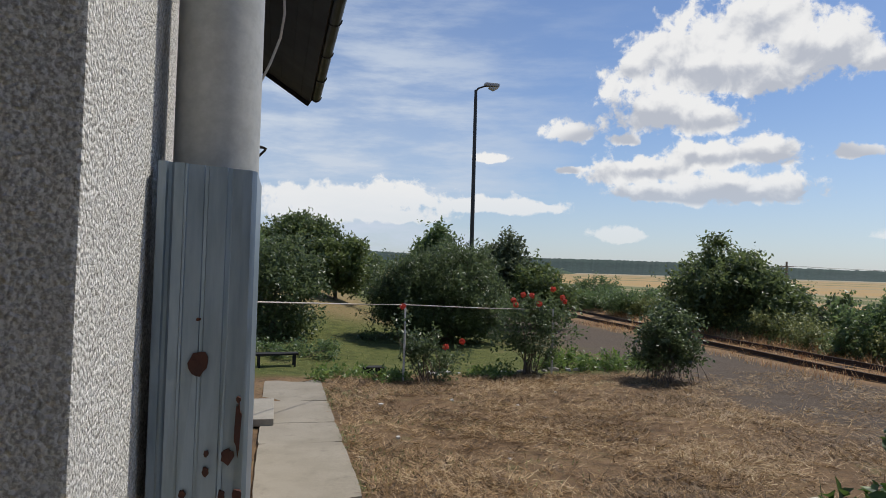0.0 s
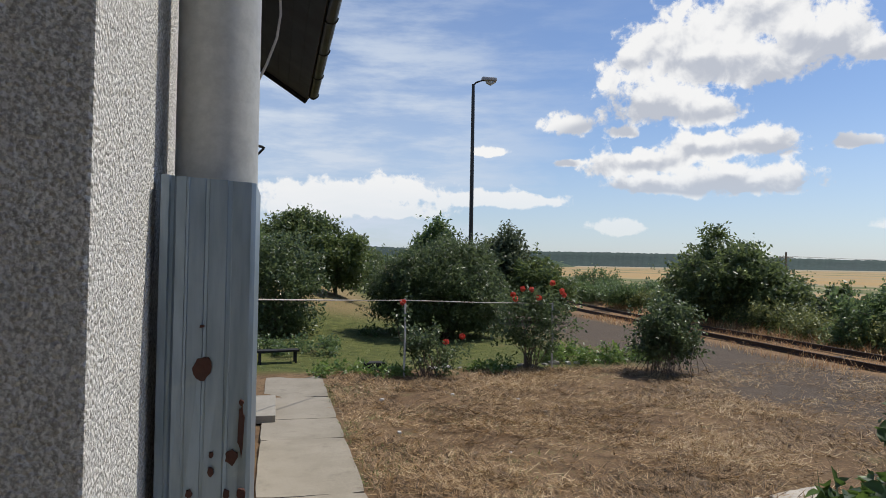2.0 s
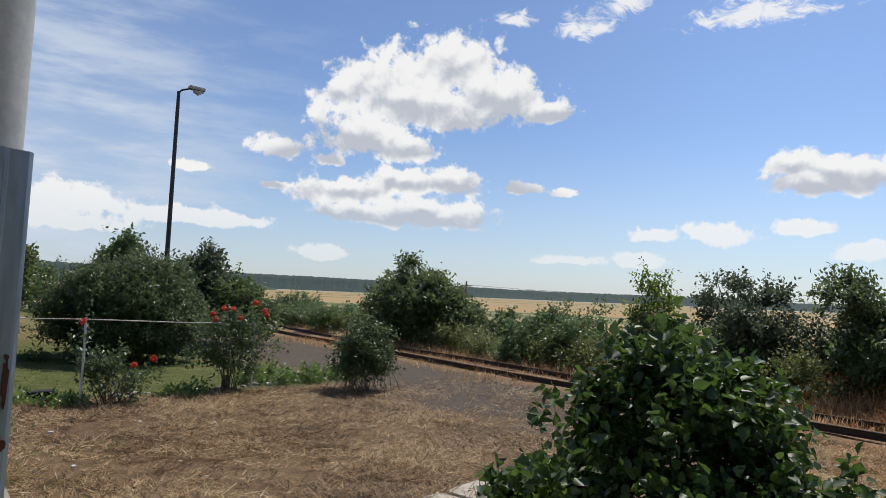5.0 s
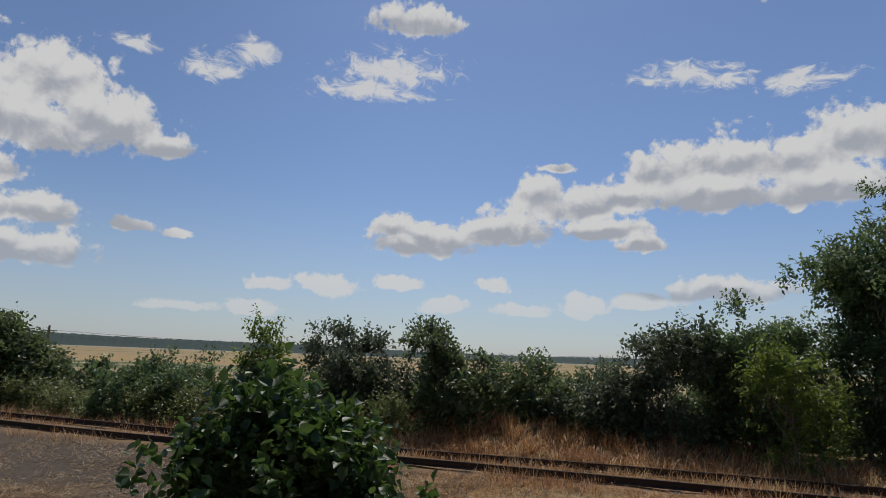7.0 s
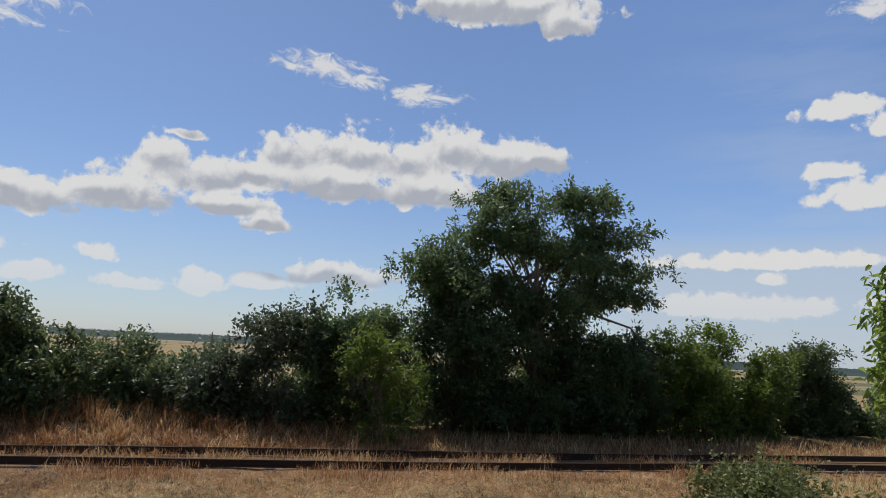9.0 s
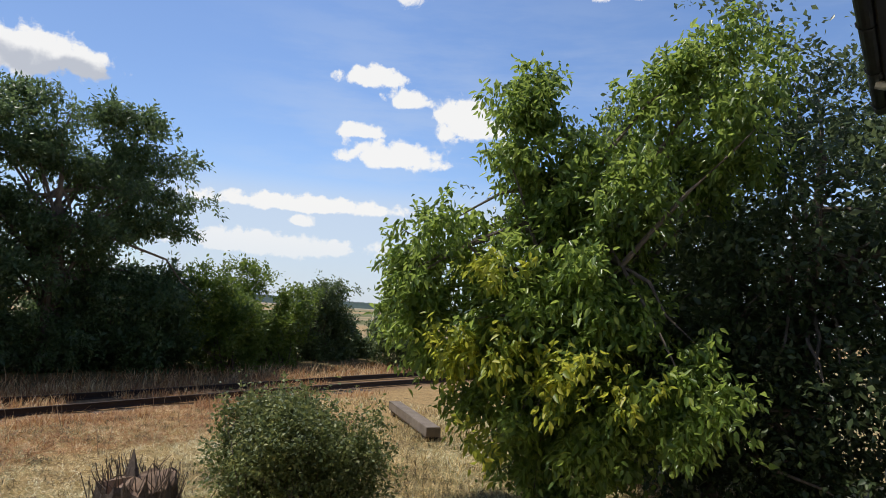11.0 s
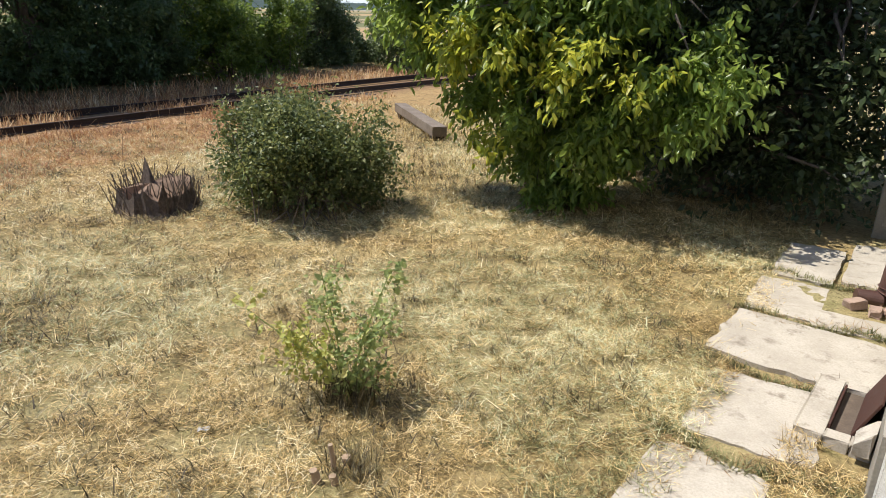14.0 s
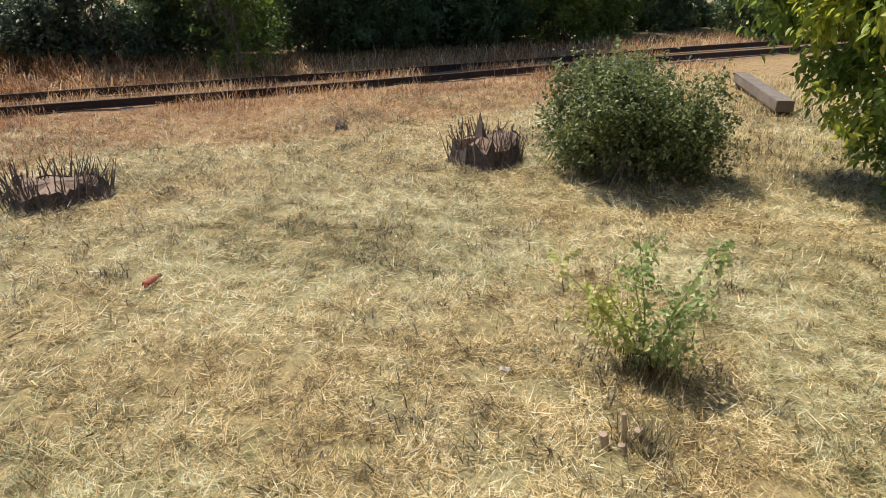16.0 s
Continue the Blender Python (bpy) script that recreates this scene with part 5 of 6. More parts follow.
def rose(at, blobs, sprays, label, seed, heads):
    rng = np.random.default_rng(seed)
    sh = shrub("rose_bush", at, blobs, sprays, 11, 0.085, 0.055, LEAF_THICKET, label, "rose bush", "roses", seed=seed, reach=0.32, limbs=24, r0=0.012, base=0.12, jut=0.7)
    for x, y, z in heads:
        V, T = [], []
        n = 26
        d = unit(rng.normal(size=(n, 3)) + np.array([0, 0, 0.4]))
        c = np.array([x, y - 0.25, z + 0.08]) + d * 0.045
        a = unit(np.cross(d, rng.normal(size=(n, 3))))
        e = np.cross(d, a)
        P = np.stack([c - a * 0.045, c + e * 0.045 + d * 0.02, c + a * 0.045, c - e * 0.045 + d * 0.02], 1).reshape(-1, 3)
        base = np.arange(n)[:, None] * 4
        T = np.concatenate([base + np.array((0, 1, 2)), base + np.array((0, 2, 3))])
        part("flower", mesh_np("flower", P, T), PETAL, sh, "open coral-red rose")
    return sh


rose((3.35, 14.4, 0), ((-0.3, 0, 1.05, 0.3, 0.3, 0.5), (0.25, 0, 0.5, 0.5, 0.4, 0.42), (-0.4, 0, 1.35, 0.2, 0.2, 0.2)), 150, "straggly rose bush with coral-red flowers", 121, ((-0.62, 0, 1.62), (0.75, 0, 0.86), (0.35, -0.1, 0.75)))
rose((6.1, 15.15, 0), ((0, 0, 1.1, 0.78, 0.6, 0.62), (0.1, 0, 0.6, 0.5, 0.4, 0.5), (0.5, 0, 1.3, 0.45, 0.4, 0.4)), 420, "full rose bush topped with coral-red flowers", 122, ((-0.5, -0.1, 1.66), (-0.28, 0, 1.9), (0.06, -0.2, 1.7), (0.75, 0, 1.85), (0.85, 0.1, 1.75), (0.5, 0, 2.05), (-0.45, 0.2, 1.75), (-0.05, 0, 1.88)))
shrub("currant_bush", (9.1, 13.9, 0), ((0, 0, 0.95, 0.5, 0.5, 0.4), (0.05, 0, 1.3, 0.4, 0.4, 0.25), (-0.25, 0, 0.7, 0.4, 0.4, 0.25), (0.5, 0.1, 0.6, 0.35, 0.35, 0.2)), 620, 12, 0.085, 0.055, LEAF_THICKET, "leggy green bush at the edge of the gravel", seed=123, reach=0.35, limbs=60, r0=0.008, base=0.35, jut=0.6)
for i, (x, y, w, h) in enumerate(((3.05, 21.5, 0.35, 0.5), (0.9, 17.6, 0.9, 0.5), (-0.2, 18.3, 0.5, 0.4), (8.3, 15.8, 0.9, 0.3), (1.35, 14.75, 0.6, 0.13), (2.5, 14.55, 0.5, 0.08), (7.4, 16.2, 0.6, 0.35), (5.0, 15.0, 0.6, 0.12), (9.8, 16.0, 0.8, 0.22))):
    shrub("low_perennial", (x, y, 0), ((0, 0, h * 0.5, w, w * 0.6, h * 0.55),), int(170 * w), 9, 0.09, 0.05, LEAF_MID if i > 2 else LEAF_DARK, "low leafy clump in the flower bed", "plant", "flower bed plants", seed=130 + i, reach=0.22, limbs=6, r0=0.008)


# young rose shoots on the mown grass
def sprig():
    rng = np.random.default_rng(7)
    sh = thing("rose_shoot", (2.98, -3.2, 0), "pale green rose shoots growing from mown grass", "plant")
    tips = ((0.1, 0.1, 0.95, 8), (0.42, 0.44, 0.70, 7), (-0.2, -0.22, 0.90, 8), (-0.16, -0.02, 0.5, 8), (0.2, 0.25, 0.6, 8), (0.02, 0.2, 0.78, 7), (-0.12, -0.3, 0.55, 8), (0.3, 0.15, 0.35, 7), (-0.25, -0.1, 0.3, 7))
    Vs, Ts, o = [], [], 0
    for k, (x, y, h, per) in enumerate(tips):
        part("stem", join_tubes("stem", [tube([(0, 0, 0), (x * 0.4, y * 0.4, h * 0.5), (x, y, h)], [0.007, 0.006, 0.003], 6, False)]), LEAF_SHOOT, sh)
        blobs = [(x * f, y * f, h * (f ** 0.9), 0.07, 0.07, 0.07) for f in (0.35, 0.55, 0.7, 0.85, 1.0)]
        V, T, c, v = spray_leaves(rng, blobs, 30, 4, 0.044, 0.029, 0.09, 0.0, 0.3, True, 0.3, tuft_of=2)
        part("leaves", mesh_np("leaves", V, T), LEAF_SHOOT_YELLOW if k in (1, 4, 7) else LEAF_SHOOT, sh)
    n = 420
    V, T = blades(rng, rng.normal(size=(n, 2)) * 0.12, np.zeros(n), 0.24, 0.003, 0.3)
    part("grass_tuft", mesh_np("grass_tuft", V, T), DEAD, sh)


sprig()


# ---- stumps, timber, small things ----
def stump(at, r, h, seed, label, sticks, shard=0.0, name="tree_stump"):
    rng = np.random.default_rng(seed)
    st = thing(name, at, label, "stump", "stumps in the grass")
    k = 40
    V, F = [], []
    rings = ((0.0, 1.22), (0.25, 1.06), (0.7, 1.0), (1.0, 0.97))
    ph = rng.random(6) * 6.28
    for f, g in rings:
        for i in range(k):
            a = 2 * math.pi * i / k
            q = 1 + 0.12 * math.sin(3 * a + ph[0]) + 0.07 * math.sin(7 * a + ph[1]) + 0.05 * math.sin(17 * a + ph[2]) * (1 - 0.3 * f)
            zz = h * f * (1 + (0.10 * math.sin(2 * a + ph[3]) + 0.05 * math.sin(9 * a + ph[4]) + rng.uniform(-0.45, 0.2)) * (f > 0.9))
            V.append((math.cos(a) * r * g * q, math.sin(a) * r * g * q, zz))
    for j in range(len(rings) - 1):
        for i in range(k):
            F.append((j * k + i, j * k + (i + 1) % k, (j + 1) * k + (i + 1) % k, (j + 1) * k + i))
    me = bpy.data.meshes.new("bark")
    me.from_pydata(V, [], F)
    part("bark", me, STUMP_BARK, st)
    top = [(v[0] * 0.97, v[1] * 0.97, v[2] - 0.006 - 0.015 * rng.random()) for v in V[-k:]]
    me = bpy.data.meshes.new("cut_face")
    me.from_pydata(top + [(r * 0.15, 0, h * 1.04)], [], [(i, (i + 1) % k, k) for i in range(k)])
    part("cut_face", me, STUMP_WOOD, st, "grey weathered cut face")
    for i in range(sticks):
        a = rng.random() * 6.28
        d = r * rng.uniform(0.6, 1.25)
        L = rng.uniform(0.06, 0.34)
        x, y = math.cos(a) * d, math.sin(a) * d
        z = h * 0.75 if d < r else 0.0
        e = (x * 1.15 + rng.normal() * 0.07, y * 1.15 + rng.normal() * 0.07, z + L + (0.12 if d >= r else 0))
        part("dead_sprout", join_tubes("dead_sprout", [tube([(x, y, z - 0.03), e], [0.008, 0.004], 5)]), STICK, st)
    if shard:
        bm = bmesh.new()
        q = [bm.verts.new(p) for p in ((-0.13, -0.03, h * 0.8), (0.1, -0.02, h * 0.8), (0.12, 0.05, h * 0.8), (-0.1, 0.04, h * 0.8), (0.05, 0.0, h + shard), (-0.02, 0.01, h + shard * 0.6))]
        for f in ((0, 1, 4, 5), (1, 2, 4), (2, 3, 5, 4), (3, 0, 5), (3, 2, 1, 0)):
            bm.faces.new([q[i] for i in f])
        sd = part("splinter", bm, STUMP_BARK, st, "upright torn splinter")
        sd.location = (0.12, -0.02, 0)
    return st


stump((7.95, -4.85, 0), 0.42, 0.34, 3, "broad old stump ringed with dead sprouts", 130, 0.34)
stump((8.95, 0.42, 0), 0.50, 0.17, 4, "wide low stump with dead twig tufts", 170, 0.0)
stump((10.7, -3.72, 0), 0.10, 0.11, 6, "small splintered stump in short grass", 3, 0.06)


def cut_stubs():
    s = thing("cut_stubs", (2.42, -2.56, 0), "cut woody rose stubs in the grass", "stump", "stumps in the grass")
    for x, y, h, r in ((0.06, -0.02, 0.20, 0.015), (0.10, 0.08, 0.07, 0.026), (0.02, -0.10, 0.09, 0.030), (0.0, 0.03, 0.05, 0.024)):
        part("stub", join_tubes("stub", [tube([(x, y, -0.02), (x + 0.01, y, h * 0.6), (x + 0.015, y + 0.01, h)], [r * 1.1, r, r * 0.95], 10)]), CUT_WOOD, s)
        part("cut_end", join_tubes("cut_end", [tube([(x + 0.015, y + 0.01, h), (x + 0.015, y + 0.01, h + 0.004)], [r * 0.9, r * 0.9], 10)]), CUT_WOOD, s, "pale cut end")
    rng3 = np.random.default_rng(19)
    n = 260
    V, T = blades(rng3, rng3.normal(size=(n, 2)) * 0.08 + np.array([0.0, -0.12]), np.zeros(n), 0.17, 0.0028, 0.35, 0.7)
    part("grass_tuft", mesh_np("grass_tuft", V, T), DEAD, s)


cut_stubs()


def loose_sleeper():
    a, b = Vector((8.05, -11.1, 0)), Vector((10.9, -13.3, 0))
    L = (b - a).length
    turn = math.degrees(math.atan2((b - a).y, (b - a).x))
    t = part("loose_sleeper", box(0, L, -0.15, 0.15, 0.10, 0.30, 0.02, 0.008, 8), OLD_WOOD)
    t.location, t.rotation_euler = a, (0, 0, radians(turn))
    tagged(t, "weathered grey timber sleeper lying on blocks", "sleeper")
    for f in (0.06, 0.9):
        q = part("support_block", box(-0.12, 0.12, -0.13, 0.13, -0.02, 0.10, 0.01, 0.008, 9), TRACK_WOOD)
        q.location, q.rotation_euler = a + (b - a) * f, (0, 0, radians(turn))
        tagged(q, "short dark timber block under the sleeper", "block", "sleeper blocks")


loose_sleeper()


def bottle():
    prof = ((0.0, 0.030), (0.012, 0.036), (0.10, 0.036), (0.135, 0.028), (0.165, 0.013), (0.19, 0.012), (0.195, 0.010))
    t = thing("plastic_bottle", (5.83, -0.34, 0.04), "crumpled reddish plastic bottle lying in the hay", "bottle", turn=-40)
    part("body", join_tubes("body", [tube([(a, 0.004 * math.sin(a * 60), 0) for a, r in prof], [r * 0.85 for a, r in prof], 14)]), BOTTLE, t)
    part("cap", join_tubes("cap", [tube([(0.19, 0, 0), (0.212, 0, 0)], [0.0145, 0.0145], 12)]), PIPE_BROWN, t)


bottle()


def paper_scrap():
    bm = bmesh.new()
    bmesh.ops.create_grid(bm, x_segments=5, y_segments=4, size=0.5)
    rnd = random.Random(4)
    for v in bm.verts:
        v.co = Vector((v.co.x * 0.07, v.co.y * 0.05, rnd.uniform(0.0, 0.022)))
    bmesh.ops.solidify(bm, geom=bm.faces[:], thickness=0.001)
    o = part("paper_scrap", bm, PALE_STONE)
    o.location, o.rotation_euler = (3.38, -2.36, float(ground_z(3.38, -2.36)) + 0.03), (0, 0, 0.7)
    tagged(o, "crumpled white paper scrap lying in the hay", "litter")


paper_scrap()


def lamp_post():
    t = thing("street_lamp", (7.15, 23.8, 0), "tall dark lamp post with a single flat lantern", "street lamp")
    part("pole", join_tubes("pole", [tube([(0, 0, 0), (0, 0, 2.5), (0, 0, 8.85), (0, 0, 9.4)], [0.10, 0.085, 0.065, 0.055], 14)]), BLACK_METAL, t)
    part("bracket", join_tubes("bracket", [tube([(0, 0, 9.35), (0.10, -0.02, 9.47), (0.42, -0.08, 9.59)], [0.04, 0.035, 0.03], 10)]), BLACK_METAL, t)
    hd = part("lantern", box(0.34, 0.92, -0.13, 0.13, 9.57, 9.71, 0.05), LAMP_GREY, t, "grey flat lamp head")
    part("lens", join_tubes("lens", [tube([(0.52, 0, 9.55), (0.68, 0, 9.50), (0.86, 0, 9.58)], [0.07, 0.1, 0.06], 10)]), PIPE_WHITE, hd, "clear lamp bowl")


lamp_post()


POLES = tuple((135 * math.sin(radians(a)) * k, 135 * math.cos(radians(a)) * k) for a, k in ((41.85, 1.0), (64.0, 1.25), (86.0, 1.7)))


def power_line():
    for i, (x, y) in enumerate(POLES):
        t = thing("power_pole", (x, y, 0), "wooden power pole with a crossarm far off in the fields", "power pole", "power line")
        part("pole", join_tubes("pole", [tube([(0, 0, 0), (0, 0, 5.6)], [0.22, 0.17], 8)]), BARK, t)
        part("crossarm", join_tubes("crossarm", [tube([(-0.8, 0.9, 4.7), (0.8, -0.9, 4.7)], [0.09, 0.09], 6)]), BARK, t)
    for k in (-0.7, 0.7):
        pts = []
        P = POLES
        for (x0, y0), (x1, y1) in zip(P[:-1], P[1:]):
            for j in range(9):
                f = j / 8
                pts.append((x0 + (x1 - x0) * f + k, y0 + (y1 - y0) * f - k, 4.85 - 1.2 * 4 * f * (1 - f) * 0.5))
        cable("power_cable", pts, 0.02, BLACK_METAL, "thin power cable between the field poles")


power_line()


def clothes_line():
    for (x, y, h) in ((2.81, 14.28, 1.78), (6.68, 15.08, 1.64)):
        o = part("line_post", join_tubes("line_post", [tube([(x, y, 0), (x + 0.01, y, h * 0.5), (x, y, h)], [0.025, 0.023, 0.022], 9)]), PALE_STONE)
        tagged(o, "thin grey post holding the garden line", "post", "line posts")
    cable("garden_line", [(-0.31, 9.6, 2.015), (1.2, 11.9, 1.872), (2.8, 14.28, 1.735), (4.7, 14.7, 1.66), (6.68, 15.08, 1.62)], 0.011, WIRE, "pale cord stretched from the wall to the posts")
    rnd = random.Random(9)
    for i in range(22):
        x = 0.9 + i * 0.36 + rnd.uniform(-0.1, 0.1)
        y = 14.9 + 0.05 * i + rnd.uniform(-0.15, 0.15)
        s = rnd.uniform(0.06, 0.14)
        b = part("edging_stone", box(-s, s, -s * 0.6, s * 0.6, -0.03, s * 0.7, s * 0.25, s * 0.12, i), PALE_STONE if rnd.random() < 0.5 else CONCRETE)
        b.location, b.rotation_euler = (x, y, 0), (0, 0, rnd.uniform(0, 3))
        tagged(b, "rough stone edging the flower bed", "stone", "flower bed edging")
    b = thing("garden_bench", (0.1, 16.4, 0), "low dark garden bench past the walk", "bench", turn=8)
    part("seat", box(-0.5, 0.5, -0.16, 0.16, 0.36, 0.41, 0.01), BLACK_ROOF, b)
    for x in (-0.42, 0.42):
        for y in (-0.12, 0.12):
            part("leg", box(x - 0.02, x + 0.02, y - 0.02, y + 0.02, 0, 0.36), BLACK_ROOF, b)
    bx = part("planter_box", box(2.0, 2.5, 14.95, 15.25, 0, 0.26, 0.015, 0.006, 3), BLACK_ROOF)
    tagged(bx, "dark wooden planter box in the bed", "planter")
    tf = part("plastic_sheet", box(2.4, 3.1, 25.6, 26.0, 0.0, 0.16, 0.05, 0.03, 5), PALE_STONE)
    tagged(tf, "crumpled pale sheet on the lawn", "sheet")


clothes_line()


# ---- grass: hay, weeds and tall dry growth ----
def scatter(rng, n, x0, x1, y0, y1, keep):
    xy = np.column_stack([rng.uniform(x0, x1, n), rng.uniform(y0, y1, n)])
    return xy[keep(xy[:, 0], xy[:, 1], rng)]


def clumpy(x, y, s, k):
    return 0.5 + 0.25 * np.sin(x * s + 1.7 * np.sin(y * s * 0.7 + k)) + 0.25 * np.sin(y * s * 1.2 + 1.9 * np.sin(x * s * 0.6 + 2 * k))


def grass_patch(name, label, mat, rng, xy, length, width, lean, bendy=0.4):
    V, T = blades(rng, xy, ground_z(xy[:, 0], xy[:, 1]) + 0.004, length, width, lean, bendy)
    tagged(part(name, mesh_np(name, V, T), mat), label, "grass", kind="stuff")


rng = np.random.default_rng(77)
def straw_patch(name, label, mat, rng, xy, length, width, tilt=0.33, spread=1.7):
    V, T = straws(rng, xy, ground_z(xy[:, 0], xy[:, 1]) + 0.004, length, width, tilt, spread)
    tagged(part(name, mesh_np(name, V, T), mat), label, "grass", kind="stuff")


def tuftiness(x, y):
    return 0.55 * clumpy(x, y, 7.0, 1.3) + 0.45 * clumpy(x + 0.3 * y, y - 0.4 * x, 13.0, 0.4)


on_yard = lambda x, y, r: (x > 1.06 + 0.12 * np.sin(y * 3) + 0.07 * np.sin(y * 11) - 0.7 * r.random(len(x)) ** 5) & (r.random(len(x)) < np.clip(1.9 * np.exp(-np.hypot(x - 1.2, y + 2.2) / 3.6), 0.035, 1) * np.clip((tuftiness(x, y) - 0.22) * 2.6, 0.10, 1))
straw_patch("cut_hay", "pale cut straw lying over the mown ground", STRAW, rng, scatter(rng, 1300000, 0.9, 13.8, -12.0, 4.0, on_yard), 0.095, 0.0020, 0.36, 2.4)
far_yard = lambda x, y, r: (x > 1.3) & (r.random(len(x)) < np.clip(np.hypot(x - 1.2, y + 2.2) / 6.0 - 0.25, 0.02, 1) * np.clip((tuftiness(x, y) - 0.22) * 2.6, 0.06, 1))
straw_patch("coarse_hay", "coarse stalks in loose heaps over the mown ground", STRAW, rng, scatter(rng, 230000, 1.2, 13.9, -12.0, 4.5, lambda x, y, r: far_yard(x, y, r) & (x < 10.6 + 1.5 * clumpy(x, y, 1.2, 4.0))), 0.12, 0.0038, 0.45, 2.2)
straw_patch("trackside_straw", "brown thin straw on the ground before the rails", DRY_TALL, rng, scatter(rng, 90000, 10.0, 14.3, -12.0, 4.5, lambda x, y, r: (x > 11.2 - 1.2 * clumpy(x, y, 1.2, 4.0)) & (tuftiness(x, y) > 0.3)), 0.13, 0.0045, 0.5, 2.2)
straw_patch("coarse_hay_green", "coarse greenish stalks left after mowing", HAY_GREY, rng, scatter(rng, 130000, 1.2, 13.6, -12.0, 4.5, lambda x, y, r: far_yard(x, y, r) & (clumpy(x, y, 1.3, 3.0) > 0.42 + 0.2 * r.random(len(x)))), 0.11, 0.0038, 0.45, 2.2)
def dead_tufts():
    """Low dark clots of old grass, each a clump of short bent blades."""
    c = scatter(rng, 1700, 1.3, 13.6, -11.5, 4.5, lambda x, y, r: clumpy(x, y, 0.9, 7.0) > 0.3)
    size = rng.uniform(0.03, 0.10, len(c))
    xy = np.repeat(c, 22, 0) + rng.normal(size=(22 * len(c), 2)) * np.repeat(size, 22)[:, None]
    V, T = blades(rng, xy, ground_z(xy[:, 0], xy[:, 1]) + 0.03, 0.09, 0.004, 0.55, 0.9)
    tagged(part("dead_tufts", mesh_np("dead_tufts", V, T), DEAD, None), "dark clots of dead grass among the hay", "grass", kind="stuff")


dead_tufts()
straw_patch("cut_hay_green", "greenish cut hay in loose swathes", HAY_GREY, rng, scatter(rng, 900000, 0.9, 13.0, -10.5, 4.0, lambda x, y, r: on_yard(x, y, r) & (clumpy(x, y, 1.1, 3.0) > 0.43 + 0.15 * r.random(len(x)))), 0.095, 0.0019, 0.36, 2.4)
grass_patch("stubble", "short upright stubble", HAY_GREY, rng, scatter(rng, 60000, 0.9, 13.5, -12.0, 4.5, lambda x, y, r: on_yard(x, y, r) & (clumpy(x, y, 1.7, 5.0) > 0.5)), 0.05, 0.0018, 0.4)
straw_patch("wall_litter", "dry straw litter between the slabs and the wall", STRAW, rng, scatter(rng, 5200, 0.04, 0.50, -4.62, -2.7, lambda x, y, r: clumpy(x, y, 5.0, 1.0) > 0.3), 0.09, 0.002, 0.4, 2.4)
straw_patch("slab_litter", "brown straw caught in the paving joints", YARD_STRAW, rng, scatter(rng, 16000, 0.15, 1.3, -8.0, -2.6, lambda x, y, r: (np.abs(np.mod(y + 0.10 * np.sin(x * 5), 1.16) - 0.55) < 0.09) & (clumpy(x, y, 4.0, 3.0) > 0.42)), 0.08, 0.002, 0.4, 2.4)
straw_patch("yard_straw", "thin dry straw on the bare yard", YARD_STRAW, rng, scatter(rng, 300000, 1.0, 14.0, 3.0, 15.0, lambda x, y, r: (x > 1.1) & (r.random(len(x)) < np.clip((tuftiness(x, y) * 0.6 + clumpy(x, y, 1.6, 2.0) * 0.5 - 0.34) * 2.4, 0.03, 1)) & ~((x > 9) & (y > 7) & (r.random(len(x)) < 0.8))), 0.16, 0.0052, 0.35)
grass_patch("yard_weeds", "low green weeds by the walk", GRASS, rng, scatter(rng, 26000, 1.0, 4.5, 3.0, 14.5, lambda x, y, r: (r.random(len(x)) < np.exp(-(x - 1.0) / 1.1)) & (clumpy(x, y, 2.2, 4.0) > 0.5)), 0.07, 0.004, 0.5)
grass_patch("joint_weeds", "weeds in the joints of the paving", WEED, rng, scatter(rng, 60000, 0.05, 1.25, -8.5, 0.0, lambda x, y, r: (np.abs(np.mod(y + 0.06 * np.sin(x * 7), 1.16) - 0.55) < 0.05) & (clumpy(x, y, 3.0, 2.0) > 0.35)), 0.07, 0.004, 0.55)
grass_patch("lawn_grass", "short lawn grass beyond the flower bed", GRASS, rng, scatter(rng, 24000, -3, 9.5, 15.2, 30, lambda x, y, r: r.random(len(x)) < 0.9), 0.035, 0.007, 0.6)
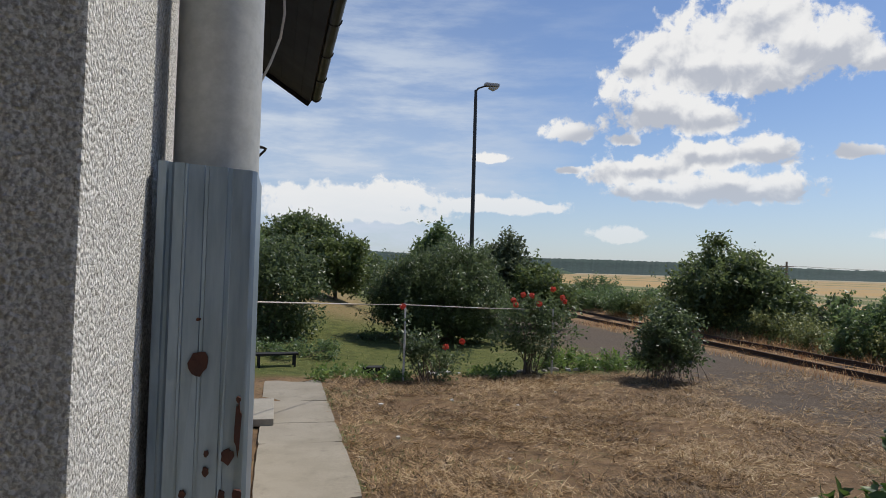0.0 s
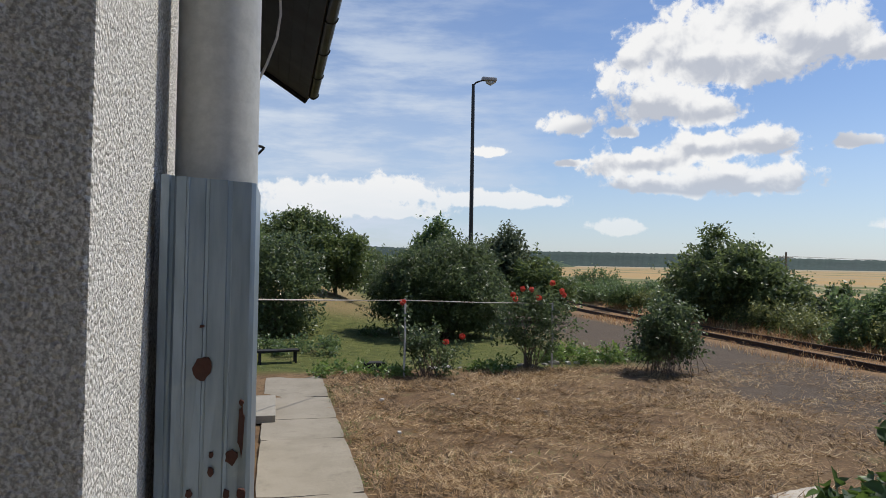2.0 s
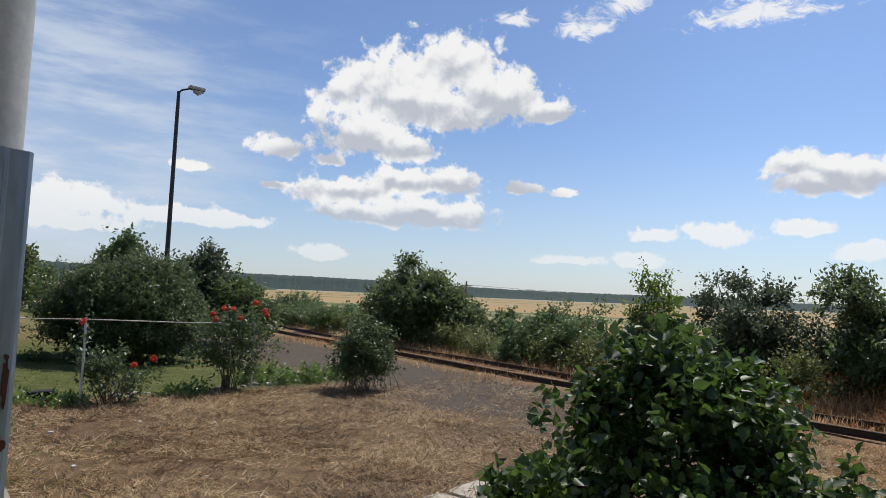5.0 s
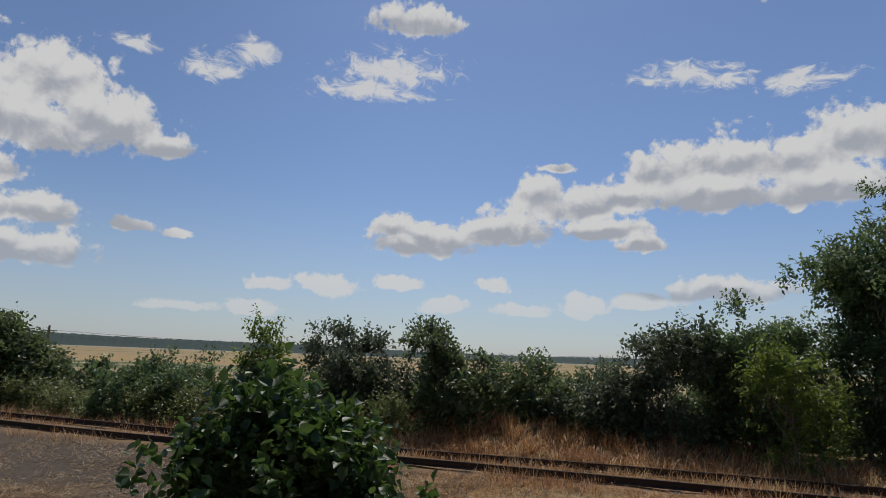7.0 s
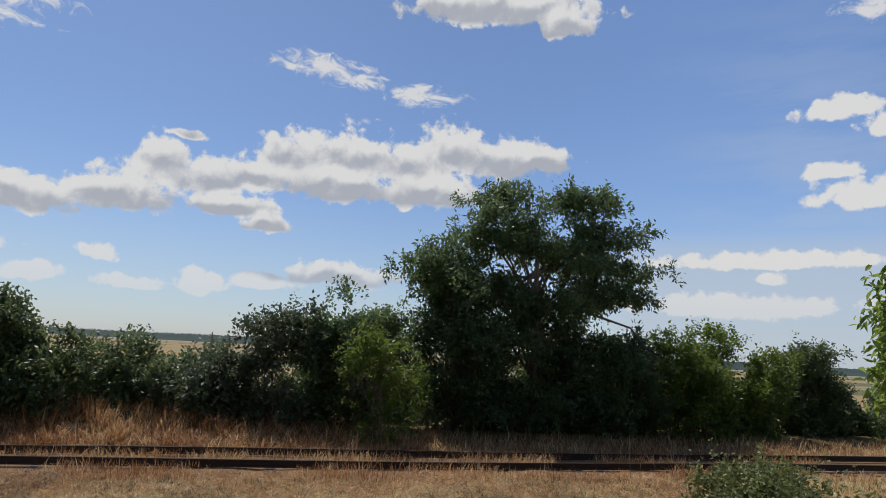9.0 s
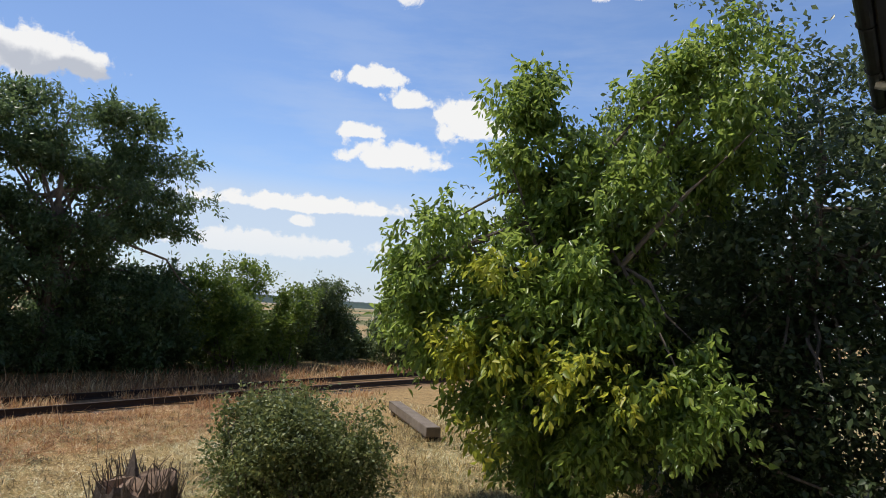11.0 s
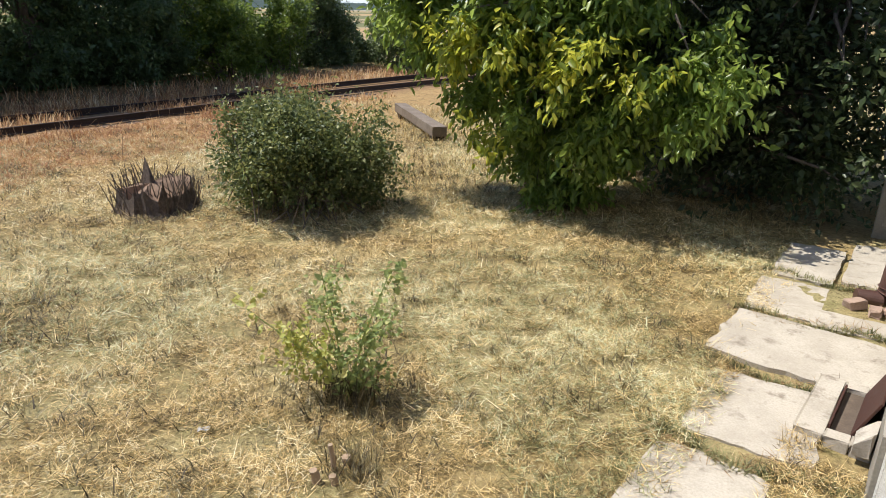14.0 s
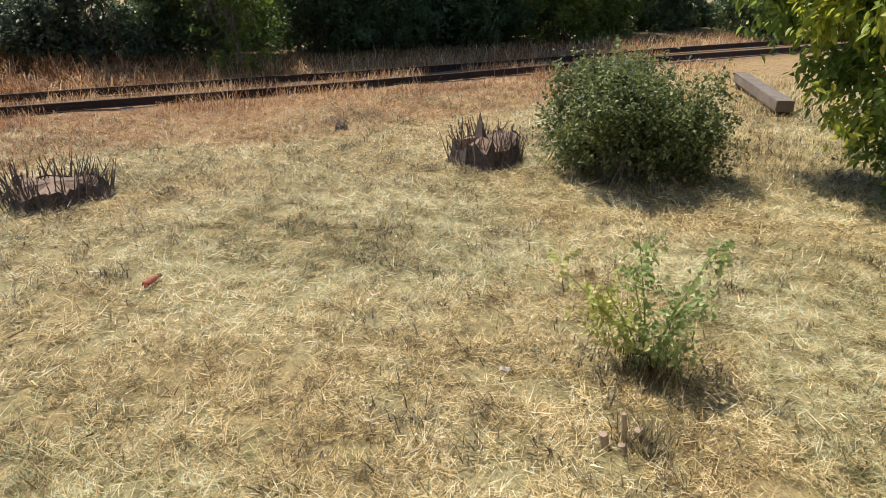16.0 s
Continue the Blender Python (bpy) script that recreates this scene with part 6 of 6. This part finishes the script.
in_bed = lambda x, y: x - 0.0016 * np.maximum(y, 0) ** 2
grass_patch("track_grass", "dry grass standing among the rails", DRY_TALL, rng, scatter(rng, 85000, 12.6, 22, -16, 30, lambda x, y, r: (in_bed(x, y) > 13.2) & (in_bed(x, y) < 18.0) & (r.random(len(x)) < np.where(y < 6, 0.9, 0.28)) & (clumpy(x, y, 1.3, 6.0) > 0.38) & ((np.abs(in_bed(x, y) - 14.4) > 0.5) | (clumpy(x, y, 0.8, 9.0) > 0.38))), 0.24, 0.0065, 0.3, 0.6)
grass_patch("bank_grass", "long bleached grass over the bank", DRY_TALL, rng, scatter(rng, 56000, 16.6, 20.5, -5.5, 9.5, lambda x, y, r: (r.random(len(x)) < np.exp(-((y - 3.0) / 5.0) ** 2) * np.clip(tuftiness(x * 0.5, y * 0.5) * 2 - 0.5, 0.05, 1)) & (x > 16.9)), 0.5, 0.009, 0.5, 1.2)
grass_patch("bank_grass_far", "dry growth along the far side of the track", DRY_TALL, rng, scatter(rng, 42000, 16.6, 24, -22, 36, lambda x, y, r: (in_bed(x, y) > 16.8) & (in_bed(x, y) < 19) & ((y > 8) | (y < -4))), 0.36, 0.008, 0.4, 0.7)
grass_patch("corner_grass", "dry grass round the timber and the thicket edge", STRAW, rng, scatter(rng, 26000, 1.2, 13, -14.5, -7.6, lambda x, y, r: (clumpy(x, y, 1.5, 8.0) > 0.35) & (r.random(len(x)) < np.clip((x - 4.8) / 2.5, 0.03, 1))), 0.16, 0.004, 0.35, 0.6)


def weeds():
    rng2 = np.random.default_rng(15)
    for i in range(16):
        x, y = rng2.uniform(10.5, 14.0), rng2.uniform(-11.5, -5.0)
        t = thing("dry_weed", (x, y, 0), "thin dry weed stalk by the track", "weed", "dry weeds")
        h = rng2.uniform(0.4, 1.0)
        part("stalk", join_tubes("stalk", [tube([(0, 0, 0), (rng2.normal() * 0.05, rng2.normal() * 0.05, h * 0.6), (rng2.normal() * 0.12, rng2.normal() * 0.12, h)], [0.006, 0.005, 0.002], 5)]), CUT_WOOD, t)


weeds()
